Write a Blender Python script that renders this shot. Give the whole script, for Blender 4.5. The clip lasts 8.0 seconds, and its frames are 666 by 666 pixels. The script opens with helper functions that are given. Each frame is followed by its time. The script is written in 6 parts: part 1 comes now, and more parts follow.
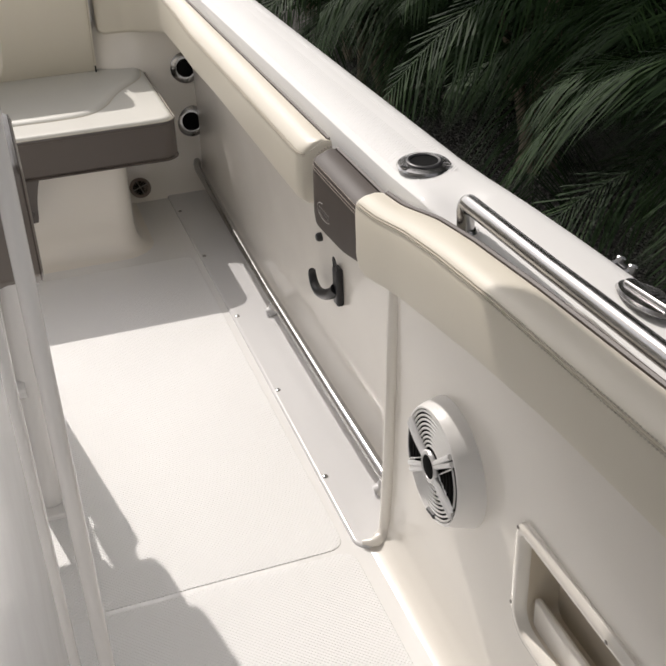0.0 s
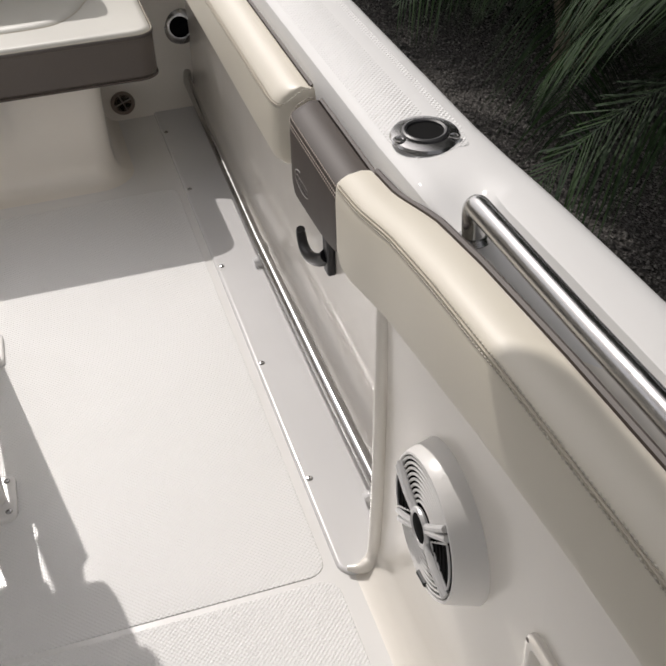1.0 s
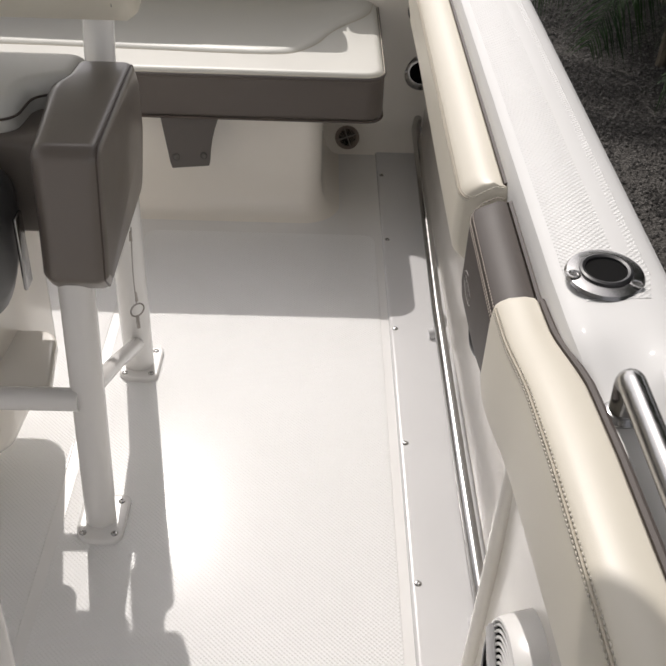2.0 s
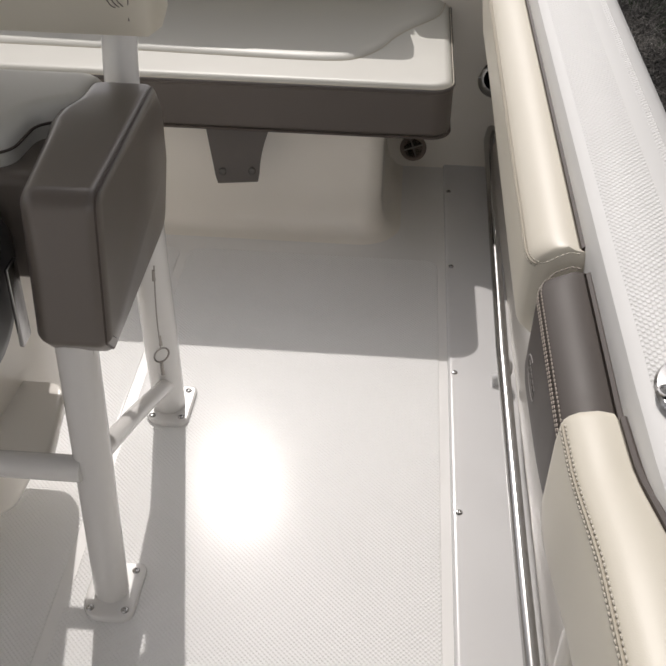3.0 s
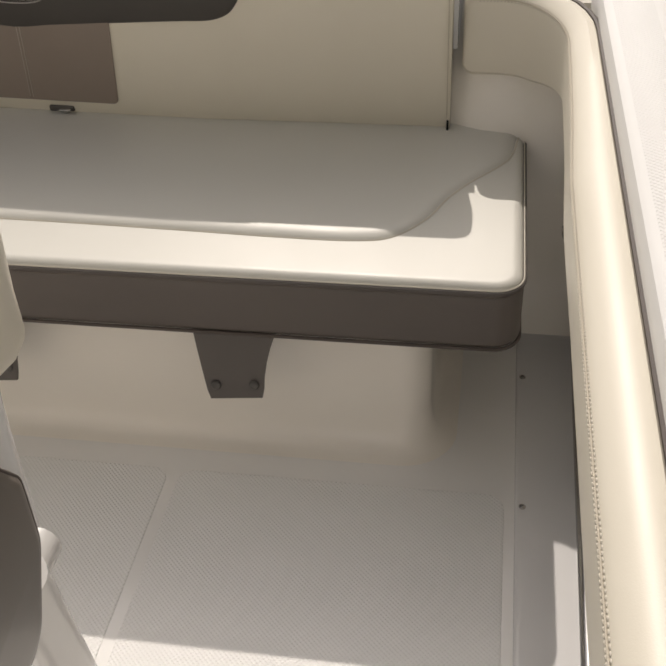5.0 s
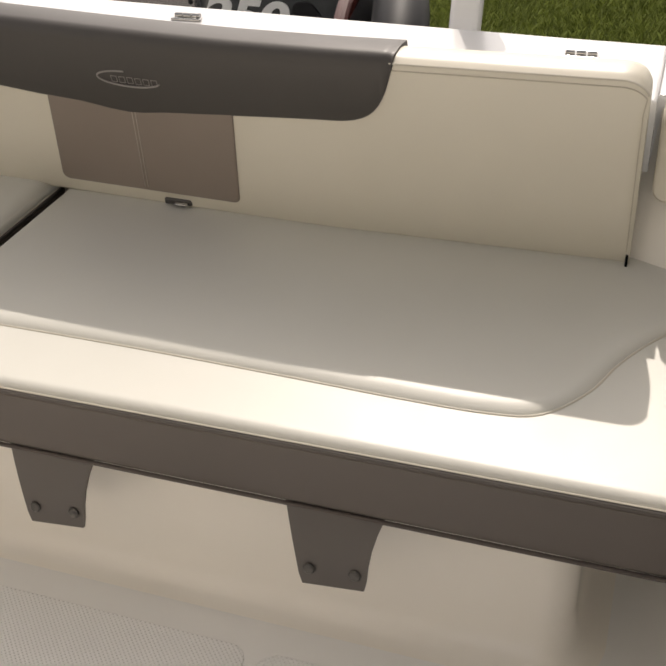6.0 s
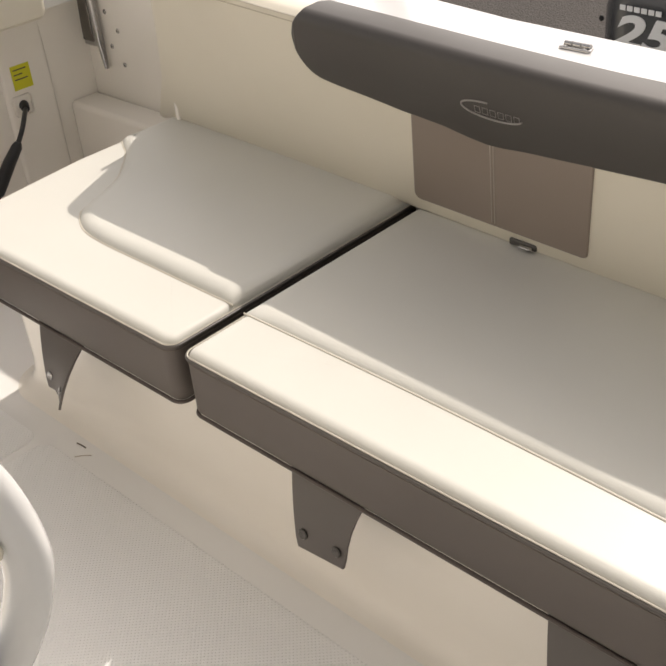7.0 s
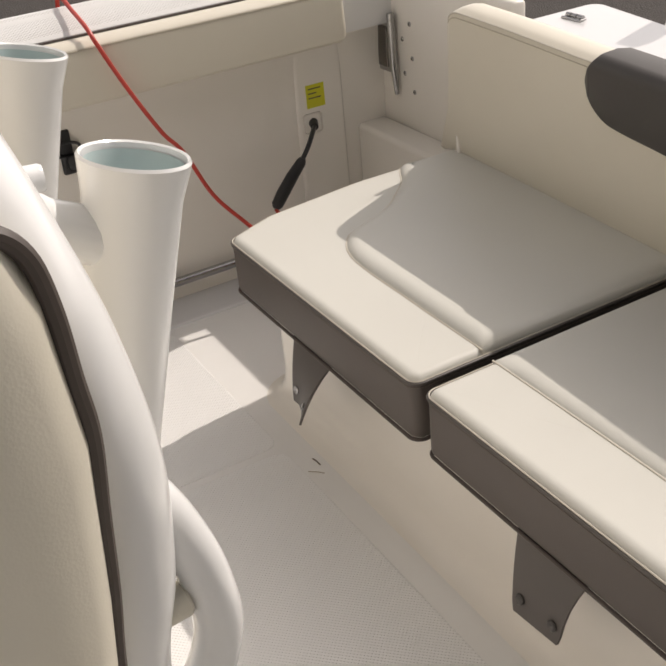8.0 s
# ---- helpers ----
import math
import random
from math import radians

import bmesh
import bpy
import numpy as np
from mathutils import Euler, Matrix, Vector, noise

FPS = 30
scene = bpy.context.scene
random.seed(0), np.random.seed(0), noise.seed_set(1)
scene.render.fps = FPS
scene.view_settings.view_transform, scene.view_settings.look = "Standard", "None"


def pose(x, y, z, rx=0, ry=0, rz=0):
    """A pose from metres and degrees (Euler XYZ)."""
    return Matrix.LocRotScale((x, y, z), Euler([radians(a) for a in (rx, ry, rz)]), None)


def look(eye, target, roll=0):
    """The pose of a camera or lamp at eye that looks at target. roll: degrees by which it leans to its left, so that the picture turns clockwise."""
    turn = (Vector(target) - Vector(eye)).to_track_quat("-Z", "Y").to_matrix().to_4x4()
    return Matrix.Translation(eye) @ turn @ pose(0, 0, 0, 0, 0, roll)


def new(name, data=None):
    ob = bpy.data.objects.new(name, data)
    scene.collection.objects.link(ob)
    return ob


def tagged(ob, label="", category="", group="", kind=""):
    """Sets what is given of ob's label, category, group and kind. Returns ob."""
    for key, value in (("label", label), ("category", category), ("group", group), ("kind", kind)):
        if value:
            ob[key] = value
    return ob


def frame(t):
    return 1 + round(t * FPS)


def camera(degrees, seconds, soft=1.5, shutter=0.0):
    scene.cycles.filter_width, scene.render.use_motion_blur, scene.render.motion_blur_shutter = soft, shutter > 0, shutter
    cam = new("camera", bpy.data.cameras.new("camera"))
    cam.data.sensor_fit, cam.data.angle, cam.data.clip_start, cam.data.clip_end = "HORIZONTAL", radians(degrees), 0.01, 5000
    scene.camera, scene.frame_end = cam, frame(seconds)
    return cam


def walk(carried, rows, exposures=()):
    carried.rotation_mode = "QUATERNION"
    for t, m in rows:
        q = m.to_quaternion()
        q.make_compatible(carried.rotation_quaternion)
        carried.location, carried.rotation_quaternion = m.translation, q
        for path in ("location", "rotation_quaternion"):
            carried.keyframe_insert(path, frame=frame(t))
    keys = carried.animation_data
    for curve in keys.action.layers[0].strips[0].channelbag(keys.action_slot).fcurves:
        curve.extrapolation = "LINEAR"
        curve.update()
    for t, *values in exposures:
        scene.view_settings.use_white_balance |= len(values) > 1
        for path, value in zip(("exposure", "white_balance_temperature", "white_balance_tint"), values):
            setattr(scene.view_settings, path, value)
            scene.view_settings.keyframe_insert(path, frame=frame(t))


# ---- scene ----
cam = camera(36.3, 8.0, soft=2.0)
PATH = [
    (0, (-0.472, -2.224, 1.285), (0.062, -0.591, 0.262), -2.2),
    (0.5, (-0.335, -1.996, 1.231), (0.152, -0.454, 0.053), -4.0),
    (1, (-0.289, -1.895, 1.253), (0.147, -0.367, 0.038), -2.5),
    (1.5, (-0.269, -1.839, 1.271), (0.004, -0.242, 0.099), 1.1),
    (1.7, (-0.231, -1.809, 1.274), (-0.06, -0.197, 0.103), 1.9),
    (2.8, (-0.141, -1.61, 1.244), (-0.244, -0.01, 0.049), 1.6),
    (3, (-0.141, -1.531, 1.238), (-0.24, 0.061, 0.032), 1.2),
    (3.5, (-0.144, -1.388, 1.245), (-0.221, 0.2, 0.032), 1.6),
    (4, (-0.121, -1.234, 1.225), (-0.253, 0.37, 0.038), 1.1),
    (4.2, (-0.087, -1.154, 1.224), (-0.262, 0.452, 0.046), 0.1),
    (5.3, (-0.105, -0.713, 1.247), (-0.421, 0.856, 0.048), -2.6),
    (5.5, (-0.124, -0.641, 1.246), (-0.481, 0.929, 0.06), -2.6),
    (6, (-0.131, -0.465, 1.212), (-0.708, 1.084, 0.086), -3.2),
    (6.5, (-0.121, -0.345, 1.22), (-0.997, 1.058, 0.095), -4.0),
    (7, (-0.13, -0.285, 1.232), (-1.319, 0.88, 0.124), -5.2),
    (7.5, (-0.149, -0.266, 1.237), (-1.56, 0.667, 0.17), -5.8),
    (8, (-0.151, -0.249, 1.244), (-1.67, 0.544, 0.212), -5.9),
]
EXPOSURES = [(0, 0.11, 6830, 14), (1, -0.09, 6720, 14), (1.7, 0.0, 6720, 14), (3, -0.2, 6720, 14), (3.5, -0.3, 6760, 14.5), (4.2, -0.24, 6930, 14.5), (5.5, 0.11, 7300, 14.5), (6.6, 0.46, 7280, 14.5), (7.2, 0.48, 7220, 14.5), (7.5, 0.26, 7180, 15), (8, 0.11, 7180, 15.5)]
walk(cam, [(t, look(eye, target, roll)) for t, eye, target, roll in PATH], EXPOSURES)

# ---- world, sun, exposure ----
SUN = Vector((-0.185, 0.965, 1.0)).normalized()          # towards the sun
world = bpy.data.worlds.new("sky")
scene.world = world
world.use_nodes = True
wn = world.node_tree
sky = wn.nodes.new("ShaderNodeTexSky")
sky.sky_type = 'NISHITA'
sky.sun_disc = False
sky.sun_elevation = math.asin(SUN.z)
sky.air_density, sky.dust_density, sky.ozone_density = 0.9, 1.4, 0.6
sky.sun_rotation = math.atan2(SUN.x, SUN.y)
haze = wn.nodes.new("ShaderNodeHueSaturation")          # milky summer haze
haze.inputs["Saturation"].default_value = 0.16
wn.links.new(sky.outputs[0], haze.inputs["Color"])
wn.links.new(haze.outputs[0], wn.nodes["Background"].inputs[0])
wn.nodes["Background"].inputs[1].default_value = 0.172
sun_data = bpy.data.lights.new("sun", 'SUN')
sun_data.energy, sun_data.angle, sun_data.color = 2.35, radians(0.55), (1.0, 0.982, 0.945)
sun = new("sun", sun_data)
sun.matrix_world = look(SUN * 20, (0, 0, 0))


# ---- materials ----
def material(name, colour, rough=0.5, metal=0.0, coat=0.0):
    m = bpy.data.materials.new(name)
    m.use_nodes = True
    b = m.node_tree.nodes["Principled BSDF"]
    b.inputs["Base Color"].default_value = (*colour, 1)
    b.inputs["Roughness"].default_value = rough
    b.inputs["Metallic"].default_value = metal
    b.inputs["Coat Weight"].default_value = coat
    b.inputs["Coat Roughness"].default_value = 0.08
    return m


def node(m, kind, **values):
    n = m.node_tree.nodes.new(kind)
    for key, value in values.items():
        n.inputs[key].default_value = value
    return n


def coords(m):
    return node(m, "ShaderNodeNewGeometry").outputs["Position"]


def noise_of(m, scale, detail=3.0, rough=0.55):
    n = node(m, "ShaderNodeTexNoise", Scale=scale, Detail=detail, Roughness=rough)
    m.node_tree.links.new(coords(m), n.inputs["Vector"])
    return n.outputs["Fac"]


def tint(m, fac, a, b, lo=0.3, hi=0.7):
    """Base colour between a and b along fac."""
    r = node(m, "ShaderNodeValToRGB")
    r.color_ramp.elements[0].position, r.color_ramp.elements[1].position = lo, hi
    r.color_ramp.elements[0].color, r.color_ramp.elements[1].color = (*a, 1), (*b, 1)
    m.node_tree.links.new(fac, r.inputs[0])
    m.node_tree.links.new(r.outputs[0], m.node_tree.nodes["Principled BSDF"].inputs["Base Color"])
    return r.outputs[0]


def rough_by(m, fac, lo, hi):
    r = node(m, "ShaderNodeMapRange", **{"To Min": lo, "To Max": hi})
    m.node_tree.links.new(fac, r.inputs["Value"])
    m.node_tree.links.new(r.outputs[0], m.node_tree.nodes["Principled BSDF"].inputs["Roughness"])


def bump(m, fac, distance, strength=1.0, chain=None):
    b = node(m, "ShaderNodeBump", Strength=strength, Distance=distance)
    m.node_tree.links.new(fac, b.inputs["Height"])
    if chain is not None:
        m.node_tree.links.new(chain, b.inputs["Normal"])
    m.node_tree.links.new(b.outputs[0], m.node_tree.nodes["Principled BSDF"].inputs["Normal"])
    return b.outputs[0]


def gelcoat_material(name, a, b, rough=(0.16, 0.3)):
    m = material(name, a, 0.22, coat=0.3)
    tint(m, noise_of(m, 2.3, 4), a, b, 0.35, 0.7)
    rough_by(m, noise_of(m, 9, 4), *rough)
    bump(m, noise_of(m, 5, 1), 0.0015, 0.5)
    return m


def nonskid_material(name, a, b, pitch, depth=0.00075):
    """Moulded diamond grip: rows of small raised lozenges."""
    m = material(name, a, 0.34, coat=0.28)
    m.node_tree.nodes["Principled BSDF"].inputs["Coat Roughness"].default_value = 0.15
    tint(m, noise_of(m, 2.0, 4), a, b, 0.35, 0.7)
    rough_by(m, noise_of(m, 14, 3), 0.45, 0.56)
    turn = node(m, "ShaderNodeVectorRotate", Angle=radians(45))
    turn.rotation_type = 'Z_AXIS'
    m.node_tree.links.new(coords(m), turn.inputs["Vector"])
    sep = node(m, "ShaderNodeSeparateXYZ")
    m.node_tree.links.new(turn.outputs[0], sep.inputs[0])
    waves = []
    for axis in (0, 1):
        k = node(m, "ShaderNodeMath")
        k.operation = 'MULTIPLY'
        k.inputs[1].default_value = 2 * math.pi / pitch
        m.node_tree.links.new(sep.outputs[axis], k.inputs[0])
        s = node(m, "ShaderNodeMath")
        s.operation = 'SINE'
        m.node_tree.links.new(k.outputs[0], s.inputs[0])
        waves.append(s)
    mul = node(m, "ShaderNodeMath")
    mul.operation = 'ADD'
    m.node_tree.links.new(waves[0].outputs[0], mul.inputs[0])
    m.node_tree.links.new(waves[1].outputs[0], mul.inputs[1])
    cut = node(m, "ShaderNodeMapRange", **{"From Min": -0.6, "From Max": 1.4})
    m.node_tree.links.new(mul.outputs[0], cut.inputs["Value"])
    relief = bump(m, cut.outputs[0], depth, 1.0)
    m.node_tree.links.new(relief, m.node_tree.nodes["Principled BSDF"].inputs["Coat Normal"])
    bump(m, cut.outputs[0], depth * 0.7, 1.0)
    return m


def vinyl_material(name, a, b, rough=0.42):
    m = material(name, a, rough)
    tint(m, noise_of(m, 3.0, 4), a, b, 0.3, 0.7)
    rough_by(m, noise_of(m, 12, 3), rough - 0.06, rough + 0.08)
    v = node(m, "ShaderNodeTexVoronoi", Scale=700.0)
    m.node_tree.links.new(coords(m), v.inputs["Vector"])
    first = bump(m, v.outputs["Distance"], 0.0001, 0.4)
    bump(m, noise_of(m, 5, 2), 0.004, 0.13, first)
    return m


GELCOAT = gelcoat_material("white gelcoat", (0.70, 0.698, 0.70), (0.73, 0.728, 0.73))
FLOORCOAT = gelcoat_material("white floor gelcoat", (0.84, 0.835, 0.82), (0.868, 0.864, 0.85))
CAPCOAT = gelcoat_material("white gunwale gelcoat", (0.71, 0.708, 0.692), (0.74, 0.738, 0.724), (0.5, 0.62))
CAPCOAT.node_tree.nodes["Principled BSDF"].inputs["Coat Weight"].default_value = 0.06
LINER = gelcoat_material("cream-white liner gelcoat", (0.86, 0.82, 0.75), (0.885, 0.85, 0.785))
NONSKID = nonskid_material("white grip gelcoat", (0.835, 0.835, 0.825), (0.865, 0.865, 0.857), 0.0056, 0.00095)
NONSKID_CAP = nonskid_material("white grip gelcoat of the gunwale", (0.715, 0.712, 0.695), (0.745, 0.744, 0.73), 0.0056, 0.001)
CREAM = vinyl_material("cream vinyl", (0.705, 0.66, 0.555), (0.745, 0.70, 0.595))
WHITE_VINYL = vinyl_material("off-white vinyl", (0.635, 0.628, 0.578), (0.665, 0.658, 0.608))
TAUPE = vinyl_material("dark taupe vinyl", (0.086, 0.076, 0.070), (0.106, 0.093, 0.085), 0.46)
TAUPE_LIGHT = vinyl_material("taupe vinyl", (0.24, 0.195, 0.165), (0.28, 0.23, 0.195), 0.5)
CHARCOAL = vinyl_material("charcoal vinyl", (0.05, 0.05, 0.052), (0.065, 0.065, 0.066), 0.4)
THREAD = material("pale thread", (0.62, 0.58, 0.50), 0.8)
PIPING = material("dark brown piping", (0.075, 0.058, 0.05), 0.5)
STEEL = material("polished stainless steel", (0.43, 0.425, 0.42), 0.1, 1.0)
rough_by(STEEL, noise_of(STEEL, 60, 3), 0.14, 0.32)
STEEL_DARK = material("brushed dark steel", (0.35, 0.33, 0.31), 0.3, 1.0)
rough_by(STEEL_DARK, noise_of(STEEL_DARK, 25, 4), 0.15, 0.5)
# Darker copy of the steel; inner shade of cup and latch slot is coloured in
SHADED_STEEL = material("brushed steel with shade in its colour", (0.20, 0.185, 0.17), 0.25, 1.0)
rough_by(SHADED_STEEL, noise_of(SHADED_STEEL, 40, 3), 0.16, 0.34)
BLACK = material("black plastic", (0.018, 0.018, 0.02), 0.4)
rough_by(BLACK, noise_of(BLACK, 50, 3), 0.3, 0.5)
# Near black: paints the darkness in holes and gaps, also colours black speaker parts
NEAR_BLACK = material("near black for hole shade and black plastic", (0.005, 0.005, 0.005), 0.8)
NEAR_BLACK.node_tree.nodes["Principled BSDF"].inputs["Specular IOR Level"].default_value = 0.1
POWDER = material("white powder-coated aluminium", (0.80, 0.79, 0.772), 0.25, coat=0.3)
rough_by(POWDER, noise_of(POWDER, 30, 3), 0.16, 0.3)
# Brighter, cooler copy of POWDER: sky light on the back frame put into colour
SKYLIT_WHITE = material("white powder coat with sky light in its colour", (0.86, 0.865, 0.865), 0.22, coat=0.4)
rough_by(SKYLIT_WHITE, noise_of(SKYLIT_WHITE, 30, 3), 0.14, 0.28)
SLEEVE = material("pale green plastic sleeve", (0.52, 0.62, 0.62), 0.4)
SPEAKER_WHITE = material("white plastic", (0.87, 0.86, 0.84), 0.3)
RED = material("red rubber cord", (0.52, 0.05, 0.035), 0.45)
YELLOW = material("yellow sticker", (0.62, 0.60, 0.03), 0.5)
COWL = material("dark grey engine paint", (0.035, 0.038, 0.043), 0.25, coat=0.5)
COWL_BLACK = material("black engine moulding", (0.01, 0.01, 0.012), 0.55)
COWL_BLACK.node_tree.nodes["Principled BSDF"].inputs["Specular IOR Level"].default_value = 0.2
DECAL = material("silver-white decal", (0.72, 0.73, 0.74), 0.4)
DECAL_RED = material("dark red decal", (0.07, 0.012, 0.01), 0.5)
INK = material("dark ink", (0.08, 0.07, 0.06), 0.7)


# ---- mesh helpers ----
def finish(bm, angle=35):
    bmesh.ops.recalc_face_normals(bm, faces=bm.faces[:])
    me = bpy.data.meshes.new("mesh")
    bm.to_mesh(me)
    bm.free()
    me.polygons.foreach_set("use_smooth", [True] * len(me.polygons))
    me.set_sharp_from_angle(angle=radians(angle))
    return me


def part(name, bm, mat, parent, label="", angle=35):
    me = finish(bm, angle) if isinstance(bm, bmesh.types.BMesh) else bm
    if not me.materials:
        me.materials.append(mat)
    ob = new(name, me)
    ob.parent = parent
    return tagged(ob, label=label)


def thing(name, at, label, category, group="", kind=""):
    ob = new(name)
    ob.location = at
    ob.empty_display_size = 0.05
    return tagged(ob, label, category, group, kind)


def fixed(name, bm, mat, label, kind="structure", angle=35, category=""):
    ob = part(name, bm, mat, None, angle=angle)
    return tagged(ob, label, category or name.split("_")[0], kind=kind)


def loft(rings, caps=True, closed=True):
    bm = bmesh.new()
    vs = [[bm.verts.new(p) for p in ring] for ring in rings]
    n = len(rings[0])
    for a, b in zip(vs, vs[1:]):
        for i in range(n if closed else n - 1):
            j = (i + 1) % n
            bm.faces.new((a[i], a[j], b[j], b[i]))
    if caps:
        bm.faces.new(vs[0][::-1])
        bm.faces.new(vs[-1])
    return bm


def add(bm, other):
    """Join another bmesh into bm."""
    me = bpy.data.meshes.new("joined")
    other.to_mesh(me)
    other.free()
    bm.from_mesh(me)
    bpy.data.meshes.remove(me)
    return bm


def moved(bm, m):
    bmesh.ops.transform(bm, matrix=m, verts=bm.verts[:])
    return bm


def rbox(x0, x1, y0, y1, z0, z1, r=0.005, seg=3):
    bm = bmesh.new()
    bmesh.ops.create_cube(bm, size=1)
    bmesh.ops.scale(bm, vec=(x1 - x0, y1 - y0, z1 - z0), verts=bm.verts[:])
    bmesh.ops.translate(bm, vec=((x0 + x1) / 2, (y0 + y1) / 2, (z0 + z1) / 2), verts=bm.verts[:])
    if r:
        bmesh.ops.bevel(bm, geom=bm.edges[:], offset=r, segments=seg, profile=0.5, affect='EDGES')
    return bm


def rounded(points, seg=6):
    """Polygon (x, y, radius) with its corners rounded."""
    out, n = [], len(points)
    for i, (x, y, r) in enumerate(points):
        p = Vector((x, y))
        a, b = Vector(points[i - 1][:2]) - p, Vector(points[(i + 1) % n][:2]) - p
        if r <= 0:
            out.append(p)
            continue
        half = a.angle(b) / 2
        t = min(r / math.tan(half), a.length * 0.49, b.length * 0.49)
        rr = t * math.tan(half)
        mid = p + (a.normalized() + b.normalized()).normalized() * (rr / math.sin(half))
        s, e = p + a.normalized() * t - mid, p + b.normalized() * t - mid
        turn = s.angle_signed(e)
        for k in range(seg + 1):
            ang = -turn * k / seg
            out.append(mid + Vector((s.x * math.cos(ang) - s.y * math.sin(ang), s.x * math.sin(ang) + s.y * math.cos(ang))))
    return out


def inset(poly, d):
    n, out = len(poly), []
    area = sum(poly[i - 1].x * poly[i].y - poly[i].x * poly[i - 1].y for i in range(n))
    sign = 1 if area > 0 else -1
    for i in range(n):
        a, b = (poly[i] - poly[i - 1]), (poly[(i + 1) % n] - poly[i])
        a, b = (a if a.length else b).normalized(), (b if b.length else a).normalized()
        na, nb = Vector((-a.y, a.x)) * sign, Vector((-b.y, b.x)) * sign
        m = na + nb
        m = m / max(m.length_squared / 2, 0.35) if m.length else na
        out.append(poly[i] + m * d)
    return out


def pillow(poly, z0, z1, top=0.01, low=0.004, seg=4, wide=None):
    """A slab over a polygon with rounded rims; wide: how far the upper rim reaches inwards."""
    rings, wide = [], wide or top
    for k in range(seg + 1):
        a = math.pi / 2 * k / seg
        rings.append([(p.x, p.y, z0 + low - low * math.cos(a)) for p in inset(poly, low - low * math.sin(a))])
    for k in range(seg + 1):
        a = math.pi / 2 * k / seg
        rings.append([(p.x, p.y, z1 - top + top * math.sin(a)) for p in inset(poly, wide - wide * math.cos(a))])
    rings.append([(p.x, p.y, z1) for p in inset(poly, wide + 0.0035)])          # keeps the flat top truly flat
    return loft(rings)


def smooth_path(points, step=6, closed=False):
    """Catmull-Rom through the points."""
    ps = [Vector(p) for p in points]
    out, n = [], len(ps)
    for i in range(n if closed else n - 1):
        a, b, c, d = (ps[i - 1] if closed or i else 2 * ps[0] - ps[1], ps[i], ps[(i + 1) % n],
                      ps[(i + 2) % n] if closed or i + 2 < n else 2 * ps[-1] - ps[-2])
        for k in range(step):
            t = k / step
            out.append(0.5 * (2 * b + (c - a) * t + (2 * a - 5 * b + 4 * c - d) * t * t + (3 * b - a - 3 * c + d) * t ** 3))
    if not closed:
        out.append(ps[-1])
    return out


def tube(points, r, sides=12, closed=False, squash=1.0, caps=True):
    """A round bar along points; r may be a number or one number for each point."""
    ps = [Vector(p) for p in points]
    n = len(ps)
    rs = r if isinstance(r, (list, tuple)) else [r] * n
    rings, up = [], None
    for i in range(n):
        d = (ps[(i + 1) % n] - ps[i - 1]) if closed else (ps[min(i + 1, n - 1)] - ps[max(i - 1, 0)])
        d.normalize()
        if up is None:
            up = Vector((0, 0, 1)) if abs(d.z) < 0.9 else Vector((1, 0, 0))
        up = (up - d * up.dot(d)).normalized()
        side = d.cross(up)
        rings.append([ps[i] + (up * math.cos(a) * squash + side * math.sin(a)) * rs[i] for a in (2 * math.pi * k / sides for k in range(sides))])
    if closed:
        rings.append(rings[0])
        bm = loft(rings, caps=False)
        bmesh.ops.remove_doubles(bm, verts=bm.verts[:], dist=1e-6)
        return bm
    return loft(rings, caps=caps)


def lathe(profile, sides=32, m=None, caps=True):
    """Profile (radius, height) turned round z; m places it."""
    rings = [[(max(r, 1e-5) * math.cos(2 * math.pi * k / sides), max(r, 1e-5) * math.sin(2 * math.pi * k / sides), z) for k in range(sides)] for r, z in profile]
    bm = loft(rings, caps=caps)
    return moved(bm, m) if m is not None else bm


def facing(at, way, roll=0):
    """Pose whose z axis points along way."""
    return Matrix.Translation(at) @ Vector(way).to_track_quat("Z", "Y").to_matrix().to_4x4() @ pose(0, 0, 0, 0, 0, roll)


def screw_mesh(r=0.006):
    bm = lathe([(r, 0), (r, 0.0008), (r * 0.75, 0.0022), (r * 0.4, 0.0027), (r * 0.35, 0.0012), (0, 0.001)], 14)
    return finish(bm, 30)


SCREW = screw_mesh()
SCREW.materials.append(STEEL)


def screw(parent, at, way, name="screw", scale=1.0, mesh=None):
    ob = new(name, mesh or SCREW)
    ob.matrix_world = facing(at, way, (at[0] * 977 + at[1] * 613) % 90) @ Matrix.Diagonal((scale, scale, scale, 1))
    if parent is not None:
        ob.parent = parent
        ob.matrix_parent_inverse = Matrix.Translation(parent.location).inverted()
    return ob


def hung(ob, parent):
    """Keep ob where it is, under a parent that stands elsewhere."""
    ob.parent = parent
    ob.matrix_parent_inverse = Matrix.Translation(parent.location).inverted()
    return ob


def piece(name, bm, mat, parent, label="", angle=35):
    """A part given in world coordinates."""
    ob = part(name, bm, mat, None, label, angle)
    return hung(ob, parent) if parent is not None else ob


def sub(ob, parent):
    """Hang ob, given in world coordinates, under a piece given in world coordinates too."""
    ob.parent = parent
    ob.matrix_parent_inverse = Matrix.Identity(4)
    return ob


def lerp(table, v):
    xs = [a for a, _ in table]
    return float(np.interp(v, xs, [b for _, b in table]))


# ---- boat shell ----
MID = -1.135                       # centre line of the boat
WALL = 0.125                       # port liner, aft part
FORE = 0.055                       # port liner, forward part
GROUND = -1.35


def sheer(y):
    return lerp([(-3.6, 0.19), (-2.2, 0.105), (-1.7, 0.077), (-1.5, 0.066), (-1.32, 0.056), (-1.155, 0.042), (-1.05, 0.028), (-0.95, 0.010), (-0.86, 0.0)], y)


